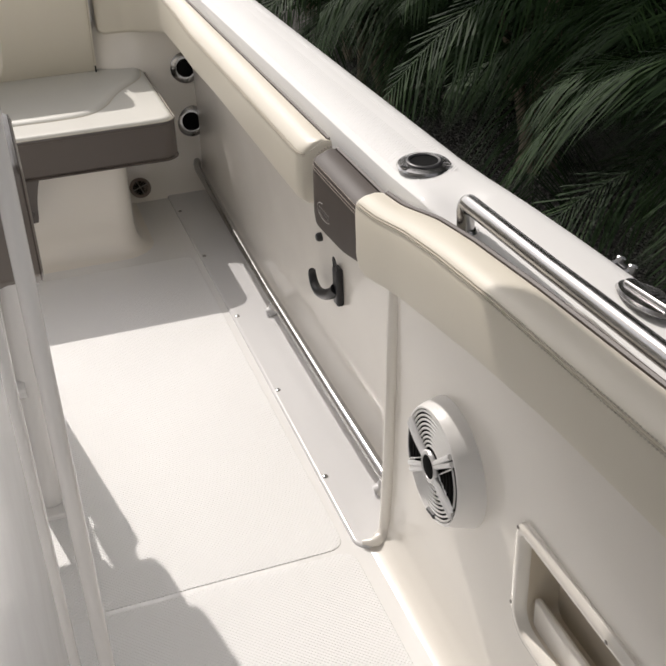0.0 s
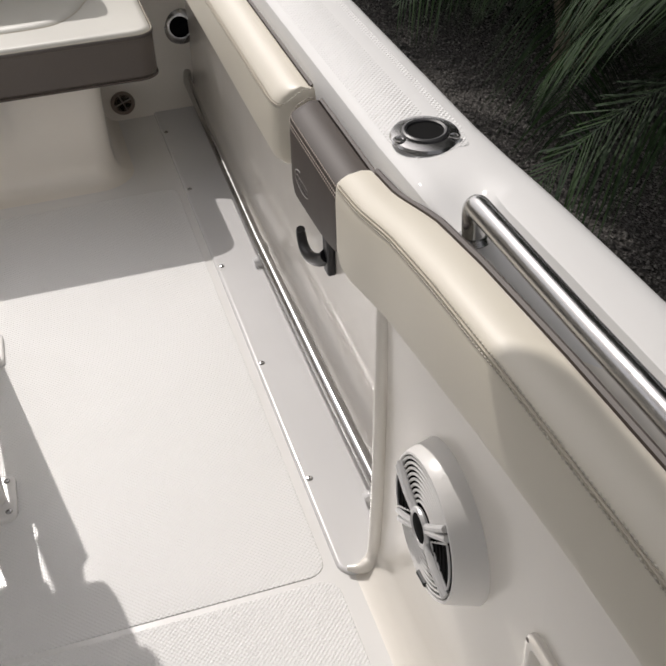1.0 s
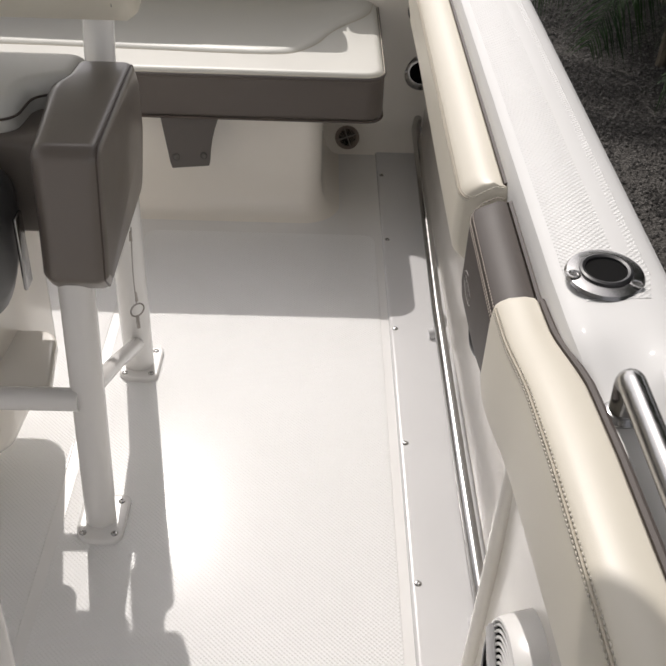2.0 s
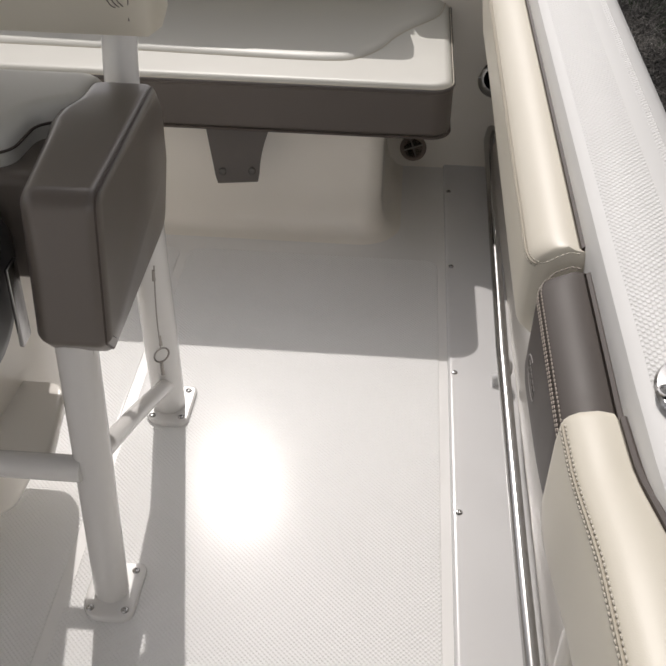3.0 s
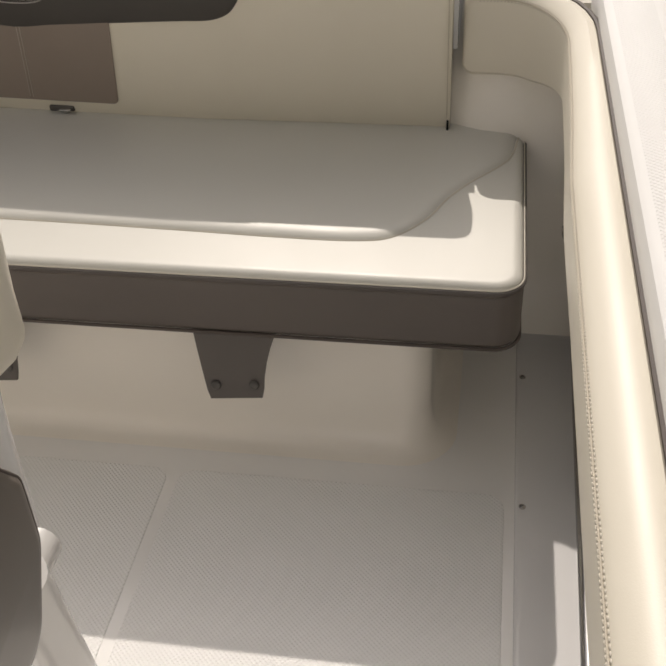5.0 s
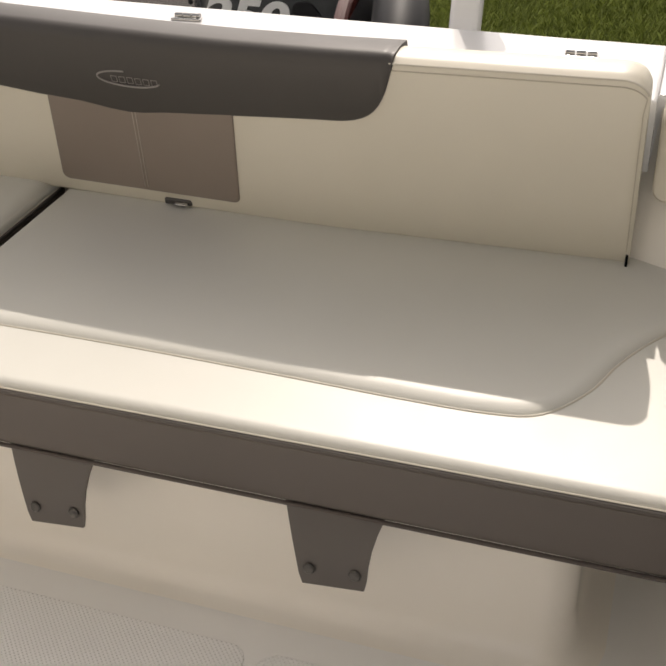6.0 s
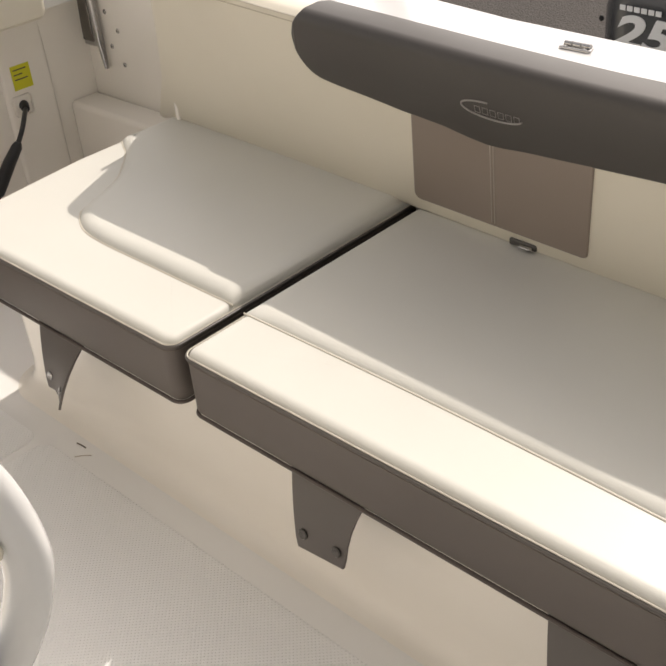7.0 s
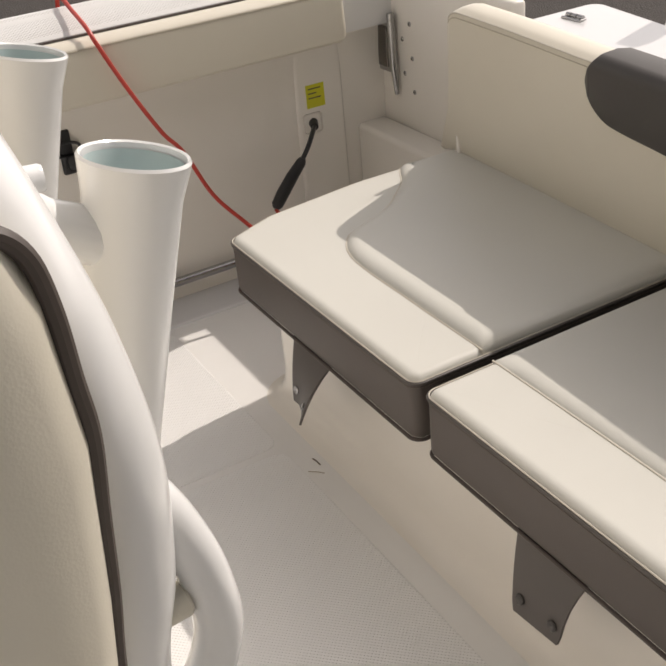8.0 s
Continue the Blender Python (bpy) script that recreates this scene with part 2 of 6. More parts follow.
def gunwale_ring(y, side):
    s = min(1.0, max(0.0, (-0.96 - y) / 0.12))          # into the lowered shelf of the grab rail
    s = s * s * (3 - 2 * s)
    aft = [(0.067, -0.12), (0.067, -0.030), (0.0685, -0.016), (0.0718, -0.0065), (0.079, -0.0020), (0.094, 0.0005), (0.128, 0.004),
           (0.146, 0.006), (0.170, 0.007), (0.186, 0.004), (0.196, -0.003), (0.202, -0.014), (0.205, -0.05), (0.215, -0.35), (0.10, -1.30), (0.06, -1.30), (0.168, -0.35), (0.160, -0.14)]
    low = [(0.076, -0.12), (0.076, -0.05), (0.078, -0.036), (0.084, -0.028), (0.092, -0.025), (0.112, -0.023), (0.126, -0.019),
           (0.138, -0.001), (0.170, 0.007), (0.186, 0.004), (0.197, -0.004), (0.204, -0.018), (0.208, -0.05), (0.22, -0.35), (0.10, -1.30), (0.06, -1.30), (0.168, -0.35), (0.160, -0.14)]
    ring = []
    for (xa, za), (xb, zb) in zip(aft, low):
        x, z = xa + (xb - xa) * s, za + (zb - za) * s
        x = x if side > 0 else 2 * MID - x
        crown = 0.0 if side > 0 else 0.022 + 0.028 * min(1.0, max(0.0, (abs(x - MID) - 1.215) / 0.11))      # the starboard cap stands higher
        ring.append((x, y, 0.70 + 0.35 * sheer(y) + z + (crown if z > -0.1 else 0.0)))
    return ring


STATIONS = [-3.6, -3.0, -2.4, -2.0, -1.7, -1.4, -1.2, -1.1, -1.08, -1.06, -1.04, -1.02, -1.0, -0.98, -0.96, -0.95, -0.94, -0.93, -0.92, -0.91, -0.9, -0.88, -0.86, -0.8, -0.5, 0, 0.5, 1.0, 1.35]
fixed("wall_port_gunwale", loft([gunwale_ring(y, 1) for y in STATIONS]), CAPCOAT, "white fibreglass gunwale cap and hull side", category="gunwale")
fixed("wall_starboard_gunwale", loft([gunwale_ring(y, -1) for y in STATIONS]), CAPCOAT, "white fibreglass gunwale cap and hull side", category="gunwale")


def grip_strip(side, y0, y1):
    """Textured band on top of a gunwale with a rounded fore end."""
    ys = [y0 + (y1 - y0) * k / 40 for k in range(41)]
    rings = []
    for i, y in enumerate(ys):
        e = 0.012 * max(0, 1 - (y - y0) / 0.03)
        x0, x1 = 0.083 + e, 0.174 - e
        ring = []
        for x, up in ((x0, -0.0008), (x0 + 0.002, 0.0006), ((x0 + x1) / 2, 0.0009), (x1 - 0.002, 0.0006), (x1, -0.0008)):
            z = 0.70 + 0.35 * sheer(y) + (0.0 if side > 0 else 0.022 + 0.028 * min(1.0, (x - 0.08) / 0.11)) + lerp([(0.079, -0.0020), (0.094, 0.0005), (0.128, 0.004), (0.146, 0.006), (0.17, 0.007), (0.184, 0.004)], x) + up
            ring.append((x if side > 0 else 2 * MID - x, y, z))
        rings.append(ring)
    return loft(rings, caps=False, closed=False)


fixed("trim_grip_port", grip_strip(1, -0.925, 1.0), NONSKID_CAP, "white diamond grip texture moulded into the gunwale", category="grip strip")
fixed("trim_grip_starboard", grip_strip(-1, -0.945, 1.0), NONSKID_CAP, "white diamond grip texture moulded into the gunwale", category="grip strip")


# floor with cove, smooth border and raised grip panels
fixed("floor", rbox(2 * MID - 0.16, 0.16, -3.6, 1.18, -0.06, -0.006, 0), FLOORCOAT, "smooth cream-white fibreglass cockpit floor")


def floor_panel(x0, x1, y0, y1, r=0.03):
    return pillow(rounded([(x0, y0, r), (x1, y0, r), (x1, y1, r), (x0, y1, r)], 5), -0.007, -0.0046, 0.0012, 0.0003, 3)


fixed("floor_grip_panel_port", floor_panel(-0.590, -0.03, -0.898, 0.40), NONSKID, "white diamond grip floor panel with rounded corners")
fixed("floor_grip_panel_middle", floor_panel(2 * MID + 0.610, -0.610, -0.898, 0.40), NONSKID, "white diamond grip floor panel with rounded corners")
fixed("floor_grip_panel_starboard", floor_panel(2 * MID + 0.03, 2 * MID + 0.590, -0.898, 0.40), NONSKID, "white diamond grip floor panel with rounded corners")
fixed("floor_grip_panel_fore", floor_panel(2 * MID + 0.03, -0.02, -3.5, -0.909), NONSKID, "white diamond grip floor panel with rounded corners")


def side_strip(side):
    pts = [(-0.013, -0.915, 0.03), (0.075, -0.915, 0.02), (0.12, -0.80, 0.02), (0.12, 0.945, 0.0), (-0.012, 0.945, 0.02)]
    pts = [(x if side > 0 else 2 * MID - x, y, r) for x, y, r in pts]
    return pillow(rounded(pts[::side], 6), -0.008, 0.0, 0.006, 0.001, 4)


for side, nm in ((1, "port"), (-1, "starboard")):
    ob = fixed("trim_floor_strip_" + nm, side_strip(side), GELCOAT, "smooth white screwed-down floor edge strip", category="floor strip")
    for y in (0.713, 0.373, 0.0, -0.364, -0.696):
        screw(ob, (0.0 if side > 0 else 2 * MID, y, 0.0), (0, 0, 1))


# liner walls
for side, nm in ((1, "port"), (-1, "starboard")):
    def sx(x, side=side):
        return x if side > 0 else 2 * MID - x
    rings = []
    for y in (-0.93, -0.5, 0.0, 0.5, 1.02 if side > 0 else 1.22):
        prof = [(WALL - 0.01, -0.03), (WALL - 0.008, 0.02), (WALL, 0.12), (WALL + 0.002, 0.3), (WALL - 0.006, 0.5), (WALL - 0.02, 0.67), (WALL + 0.03, 0.67), (WALL + 0.03, -0.03)]
        rings.append([(sx(x), y, z) for x, z in prof])
    fixed("wall_" + nm + "_aft", loft(rings), LINER, "glossy cream-white fibreglass cockpit side liner", category="wall")
    rings = []
    for y in [-3.6, -2.4, -1.8, -1.4, -1.2, -1.05, -0.95, -0.905]:
        prof = [(FORE - 0.055, -0.008), (FORE - 0.03, -0.003), (FORE - 0.012, 0.012), (FORE - 0.002, 0.045), (FORE, 0.12), (FORE + 0.002, 0.35), (FORE - 0.002, 0.56), (FORE + 0.004, 0.64 + sheer(y)),
                (FORE + 0.06, 0.64 + sheer(y)), (FORE + 0.075, -0.02)]
        rings.append([(sx(x), y - 0.06 * max(0, z) * (1 if y > -1.1 else 0), z) for x, z in prof])
    if nm == "starboard":
        fixed("wall_" + nm + "_fore", loft(rings), LINER, "glossy cream-white fibreglass cockpit side liner", category="wall")
    else:
        FORE_RINGS = rings


PY0, PY1, PZ0, PZ1 = -1.98, -1.353, 0.222, 0.418         # outline of the storage pocket's frame


def pocket_wall():
    """Forward port liner with an opening for the storage pocket."""
    hy0, hy1, hz0, hz1 = PY0 + 0.02, PY1 - 0.02, PZ0 + 0.02, PZ1 - 0.02
    fore = [r for r in FORE_RINGS if r[0][1] < hy0] + [[(x, hy0, z) for x, _, z in FORE_RINGS[3]]]
    aft = [[(x, hy1, z) for x, _, z in FORE_RINGS[3]]] + [r for r in FORE_RINGS if r[0][1] > hy1]
    bm = add(loft(fore), loft(aft))
    ring = FORE_RINGS[3]
    low = ring[:5] + [(FORE + 0.00106, 0, hz0), (FORE + 0.04, 0, hz0), ring[-1]]
    high = [(FORE + 0.00109, 0, hz1)] + ring[6:9] + [(FORE + 0.05, 0, hz1)]
    for half in (low, high):
        add(bm, loft([[(x, y, z) for x, _, z in half] for y in (hy0, hy1)]))
    return bm


fore_wall = fixed("wall_port_fore", pocket_wall(), LINER, "glossy cream-white fibreglass cockpit side liner with a rounded edge", category="wall")

# rounded return at the end of the forward liner, curling into the floor strip
path = smooth_path([(0.0, -0.905, 0.004), (0.022, -0.912, 0.004), (0.042, -0.905, 0.012), (0.05, -0.899, 0.05), (0.053, -0.910, 0.2), (0.054, -0.920, 0.35), (0.056, -0.935, 0.58)], 6)
fixed("trim_liner_edge", tube(path, [0.004 + 0.008 * min(1, i / 8) for i in range(len(path))], 12), LINER, "rounded cream-white liner edge trim", category="trim")

# aft recess in the port corner and the locker face under the bench
fixed("wall_aft_port_corner", loft([[(x, y + dy * min(1, z / 0.3), z) for y, z in ((0.845, -0.01), (0.86, 0.006), (0.90, 0.055), (0.915, 0.11), (0.918, 0.30), (0.922, 0.44), (0.948, 0.53), (0.952, 0.64), (1.02, 0.64), (1.02, 0.30), (1.02, -0.01))] for x, dy in ((-0.20, 0.05), (-0.15, 0.03), (-0.11, 0.012), (-0.07, 0.003), (-0.03, 0.0), (0.155, 0.0))]), LINER,
      "cream-white moulded corner wall behind the bench end", category="wall")
BOX_L, BOX_R, BOX_Y = -1.86, -0.164, 0.50
outer = rounded([(BOX_L, BOX_Y, 0.05), (BOX_R, BOX_Y, 0.05), (BOX_R, 1.02, 0.0), (BOX_L, 1.02, 0.0)], 8)
rings = []
for out, z in ((0.055, -0.0075), (0.03, -0.002), (0.013, 0.012), (0.004, 0.035), (0.0, 0.07), (0.0, 0.2), (0.004, 0.27), (0.008, 0.285)):
    rings.append([(p.x, min(p.y, 1.02), z) for p in inset(outer, -out)])
fixed("wall_bench_locker", loft(rings), LINER, "smooth cream-white fibreglass locker face under the bench", category="wall", angle=50)

# transom: wall behind the bench, top deck and the small starboard door
fixed("wall_transom", rbox(-1.86, 0.10, 1.015, 1.06, 0.0, 0.555, 0.004), LINER, "cream-white fibreglass transom wall", category="wall")
DECK = 0.660
CUP = Vector((-0.078, 1.072, DECK))


def holed_plate(x0, x1, y0, y1, z0, z1, at, r):
    """A rectangular slab with a round well sunk through it."""
    angles = {2 * math.pi * k / 48 for k in range(48)} | {math.atan2(y - at.y, x - at.x) % (2 * math.pi) for x in (x0, x1) for y in (y0, y1)}
    angles = sorted(angles)

    def edge(a, d):
        c, q = math.cos(a), math.sin(a)
        t = min(((x1 - d if c > 0 else x0 + d) - at.x) / c if abs(c) > 1e-9 else 9, ((y1 - d if q > 0 else y0 + d) - at.y) / q if abs(q) > 1e-9 else 9)
        return at.x + c * t, at.y + q * t
    rings = [[(*edge(a, d), z) for a in angles] for d, z in ((0, z0), (0, z1 - 0.006), (0.002, z1 - 0.0015), (0.006, z1), (0.008, z1))]
    rings += [[(at.x + rr * math.cos(a), at.y + rr * math.sin(a), z) for a in angles] for rr, z in ((r + 0.004, z1), (r, z1 - 0.001), (r, z0))]
    return loft(rings, caps=False)


deck = rounded([(-1.855, 1.058, 0.0), (-1.4, 1.020, 0.0), (-1.0, 0.980, 0.0), (-0.75, 0.954, 0.0), (-0.158, 0.954, 0.0), (-0.158, 1.194, 0.0), (-0.34, 1.204, 0), (-1.18, 1.265, 0), (-1.855, 1.378, 0.03)], 5)
fixed("wall_transom_cap", pillow(deck, 0.55, DECK, 0.006, 0.004, 4), GELCOAT, "glossy white transom cap deck", category="deck")
fixed("wall_transom_corner_cap", holed_plate(-0.158, 0.09, 0.982, 1.194, 0.55, DECK, CUP, 0.0475), GELCOAT, "glossy white transom deck corner", category="deck")
fixed("wall_engine_well", rbox(-1.86, 0.06, 1.06, 1.11, -1.2, 0.555, 0.01), GELCOAT, "white fibreglass engine well bulkhead", category="wall")


# ---- port side fittings ----
def bolster_ring(y, face, top, bottom, back=0.066, side=1, drop=0.014, lean=0.0):
    """Cross-section of a coaming cushion: flat face, seam along its upper edge, gently crowned top."""
    seam = top - drop
    pts = [(back, bottom + 0.02), (face + 0.028, bottom), (face + 0.010, bottom + 0.001), (face + 0.002, bottom + 0.008), (face, bottom + 0.025), (face + 0.001 + 0.55 * lean, seam - 0.022), (face + 0.002 + 0.9 * lean, seam - 0.006),
           (face + 0.004 + lean, seam), (face + 0.010 + 0.8 * lean, seam + 0.35 * drop), (face + 0.022 + 0.3 * lean, seam + 0.78 * drop), (back - 0.016, top), (back - 0.005, top - 0.002), (back, top - 0.009)]
    return [(x if side > 0 else 2 * MID - x, y, z) for x, z in pts]


def ended(rings, r=0.018):
    """Round both ends of a loft over a radius r."""
    out = []
    for first in (True, False):
        ring = [Vector(p) for p in (rings[0] if first else rings[-1])]
        nxt = [Vector(p) for p in (rings[1] if first else rings[-2])]
        mid = sum(ring, Vector()) / len(ring)
        way = (mid - sum(nxt, Vector()) / len(nxt)).normalized()
        ext = []
        for k in range(1, 5):
            a = math.pi / 2 * k / 4
            ext.append([p + (mid - p).normalized() * r * (1 - math.cos(a)) + way * r * math.sin(a) for p in ring])
        out.append(ext[::-1] if first else ext)
    return out[0] + rings + out[1]


def end_seam(ring, way, r):
    """Stitch line turning over the cushion's end, from the face to the back."""
    return [Vector(p) + Vector(way) * r * f + Vector((0, 0, 0.0006)) for p, f in zip(ring[7:12], (0.15, 0.55, 0.62, 0.62, 0.55))]


def corner(d, r):
    """How far a face falls back at a distance d from the end of a cushion whose corner is rounded by r."""
    k = max(0.0, 1 - max(0.0, d) / r)
    return 0.35 * r * (1 - math.sqrt(max(0.0, 1 - k * k)))


def welt(points, r=0.0018):
    return tube(points, r, 6)


SATIN = material("satin silver plastic", (0.70, 0.70, 0.70), 0.3, 0.4)
SEAM_TAN = material("tan sewn groove", (0.55, 0.50, 0.41), 0.8)


def dashes(points, r, stitch=0.0042, gap=0.0018):
    """A row of separate stitches along a line."""
    ps = [Vector(p) for p in points]
    at = 0.0
    ends = np.cumsum([0.0] + [(b - a).length for a, b in zip(ps, ps[1:])])

    def on(d):
        i = max(0, min(len(ps) - 2, int(np.searchsorted(ends, d)) - 1))
        span = max(ends[i + 1] - ends[i], 1e-9)
        return ps[i].lerp(ps[i + 1], min(1.0, max(0.0, (d - ends[i]) / span)))
    vs, fs = [], []
    while at + stitch < ends[-1]:
        a, b = on(at), on(at + stitch)
        way = (b - a).normalized()
        u = way.orthogonal().normalized()
        v = way.cross(u)
        n = len(vs)
        for p, s in ((a, 0.5), (a.lerp(b, 0.5), 1.1), (b, 0.5)):
            vs += [p + (u * math.cos(q) + v * math.sin(q)) * r * s for q in (0.0, 1.571, 3.142, 4.712)]
        for m in (0, 4):
            fs += [(n + m + i, n + m + (i + 1) % 4, n + m + 4 + (i + 1) % 4, n + m + 4 + i) for i in range(4)]
        at += stitch + gap
    me = bpy.data.meshes.new("stitches")
    me.from_pydata(vs, [], fs)
    return me


def stitched(parent, lines, name="stitching", mat=None, r=0.0011):
    if mat is None and len(lines) > 1:
        n = min(len(lines[0]), len(lines[1]))
        mid = [(Vector(a) * 0.55 + Vector(b) * 0.45) for a, b in zip(lines[0][-n:], lines[1][-n:])]
        piece("seam", welt(mid, 0.0014), SEAM_TAN, parent, "sewn groove")
    for ln in lines:
        piece(name, dashes(ln, r), mat or THREAD, parent, "pale double stitching" if mat is None else "")


THREAD2 = material("taupe thread", (0.42, 0.37, 0.32), 0.8)
THREAD3 = material("dark taupe thread", (0.17, 0.145, 0.125), 0.8)
PAD_BROWN = vinyl_material("dark brown-taupe vinyl", (0.066, 0.054, 0.047), (0.082, 0.067, 0.058), 0.5)
PAD_BROWN.node_tree.nodes["Principled BSDF"].inputs["Specular IOR Level"].default_value = 0.3
PAD_SATIN = vinyl_material("dark taupe satin vinyl", (0.068, 0.062, 0.058), (0.082, 0.075, 0.070), 0.5)
PAD_SATIN.node_tree.nodes["Principled BSDF"].inputs["Coat Weight"].default_value = 0.1
PAD_SATIN.node_tree.nodes["Principled BSDF"].inputs["Specular IOR Level"].default_value = 0.3
PAD_SATIN.node_tree.nodes["Principled BSDF"].inputs["Coat Roughness"].default_value = 0.3
DECAL2 = material("pale grey embossing", (0.30, 0.28, 0.265), 0.5)


def port_bolsters():
    # aft cream cushion, curving round the port corner onto the transom
    b = thing("coaming_bolster", (0.03, 0.1, 0.6), "cream vinyl coaming cushion curving round the boat's aft corner", "bolster", "coaming cushions")
    rings, line, line2, back_line = [], [], [], []
    for y in [-0.600 + d for d in (0, 0.0015, 0.004, 0.0075, 0.012, 0.018, 0.024, 0.031, 0.05, 0.09, 0.15, 0.22)] + [-0.3 + 1.06 * k / 14 for k in range(15)]:
        top = 0.666
        low = lerp([(-0.62, 0.548), (-0.45, 0.549), (-0.1, 0.555), (0.1, 0.557), (0.5, 0.545), (0.8, 0.535)], y)
        face = lerp([(0.30, 0.007), (0.50, 0.015), (0.74, 0.020)], y) + corner(y + 0.600, 0.03)
        rings.append(bolster_ring(y, face, top, low, 0.066, 1, 0.022))
    cx, cy = -0.080, 0.76
    for k in range(1, 9):                       # bend to port corner
        a = math.pi / 2 * k / 8
        base = bolster_ring(0, 0.020, 0.666, 0.535 - 0.024 * min(1.0, k / 5), 0.066, 1, 0.022 - 0.008 * k / 8)
        rings.append([(cx + (x - cx) * math.cos(a), cy + (x - cx + 0.069) * math.sin(a), z) for x, _, z in base])
    last = rings[-1]
    for dx in (0.018, 0.046):
        rings.append([(x - dx, y, z) for x, y, z in last])
    line = [Vector(r[7]) + Vector((0, 0, 0.0006)) for r in rings]
    line2 = [Vector(r[6]) + Vector((-0.0006, 0, 0.001)) for r in rings]
    back_line = [Vector(r[12]) + Vector((0.001, 0, 0.006)) for r in rings[:32]]
    piece("cushion", loft(ended(rings, 0.022)), CREAM, b, "cream vinyl cushion")
    stitched(b, [end_seam(rings[0], (0, -1, 0), 0.022)[::-1] + line, line2])
    piece("piping", welt(back_line, 0.0040), PIPING, b, "dark piping along the gunwale")

    # dark taupe middle pad with a tongue hanging below it
    p = thing("coaming_pad", (0.03, -0.76, 0.6), "dark taupe vinyl coaming pad with pale emblem and stitching", "bolster", "coaming cushions")
    rings = []
    for y in [-0.872 + 0.19 * k / 9 for k in range(10)] + [-0.646 - d for d in (0.031, 0.024, 0.018, 0.012, 0.0075, 0.004, 0.0015, 0)]:
        low = lerp([(-0.875, 0.554), (-0.84, 0.545), (-0.80, 0.538), (-0.69, 0.531), (-0.63, 0.532)], y)
        rings.append(bolster_ring(y, 0.012 + corner(-0.646 - y, 0.03), 0.664, low, 0.065, 1, 0.012))
    line = [Vector(r[7]) + Vector((-0.0002, 0, 0.0008)) for r in rings]
    line2 = [Vector(r[6]) + Vector((-0.0006, 0, 0.001)) for r in rings]
    line3 = [Vector(r[6]) + Vector((-0.0006, 0, -0.005)) for r in rings]
    piece("cushion", loft(ended(rings, 0.014)), PAD_BROWN, p, "dark taupe vinyl cushion")
    stitched(p, [line + end_seam(rings[-1], (0, 1, 0), 0.014), line2, line3], mat=THREAD2, r=0.0011)
    piece("piping", welt([Vector(r[12]) + Vector((0.001, 0, 0.006)) for r in rings], 0.0040), PIPING, p)
    arc = [(0.0128, -0.718 - 0.034 * math.cos(a), 0.580 + 0.014 * math.sin(a)) for a in (radians(100 + 12 * k) for k in range(20))]
    piece("emblem_arc", welt(arc, 0.0012), DECAL2, p, "pale embossed crescent emblem")
    for k in range(5):
        box = [(0.0120, -0.744 + 0.0105 * k + dy, z) for dy, z in ((0, 0.576), (0.007, 0.576), (0.007, 0.584), (0, 0.584))]
        piece("emblem_bar", tube(box, 0.0006, 5, closed=True), DECAL2, p, "pale embossed outline")

    # forward cream cushion, dipping beside the grab rail
    f = thing("coaming_bolster", (0.03, -1.6, 0.6), "cream vinyl coaming cushion beside the grab rail", "bolster", "coaming cushions")
    rings = []
    for k in range(60):
        y = -0.876 - (2.532) * ((59 - k) / 59) ** 1.6
        s = min(1, max(0, (-0.93 - y) / 0.13))
        s = s * s * (3 - 2 * s)
        top = 0.670 + sheer(y)
        low = lerp([(-3.4, 0.74), (-1.7, 0.648), (-1.46, 0.635), (-1.285, 0.614), (-1.07, 0.580), (-0.97, 0.562), (-0.905, 0.552)], y)
        w = 0.25 * max(0.0, 1 - (-0.876 - y) / 0.09)
        rings.append([(px, py - w * max(0.0, top - 0.008 - pz), pz) for px, py, pz in bolster_ring(y, 0.007 + 0.005 * s, top, low, 0.064 + 0.011 * s, 1, 0.011, 0.0055)])
    line = [Vector(r[7]) + Vector((-0.0002, 0, 0.0006)) for r in rings]
    line2 = [Vector(r[6]) + Vector((-0.0006, 0, 0.001)) for r in rings]
    piece("cushion", loft(ended(rings, 0.020)), CREAM, f, "cream vinyl cushion")
    stitched(f, [line, line2])
    piece("piping", welt([Vector(r[12]) + Vector((0.001, 0, 0.006)) for r in rings], 0.0040), PIPING, f)


def starboard_bolster():
    b = thing("coaming_bolster", (2 * MID - 0.03, 0.1, 0.6), "cream vinyl coaming cushion along the starboard side", "bolster", "coaming cushions")
    rings = [bolster_ring(y, 0.006, 0.712 + 0.35 * sheer(y), 0.575 + 0.35 * sheer(y), side=-1) for y in (-3.0 + 3.965 * k / 30 for k in range(31))]
    piece("cushion", loft(ended(rings)), CREAM, b, "cream vinyl cushion")
    stitched(b, [[Vector(r[7]) + Vector((0.0004, 0, 0.001)) for r in rings], [Vector(r[6]) + Vector((0.0008, 0, 0.002)) for r in rings]])
    piece("piping", welt([Vector(r[11]) + Vector((-0.003, 0, 0.003)) for r in rings], 0.0028), PIPING, b)


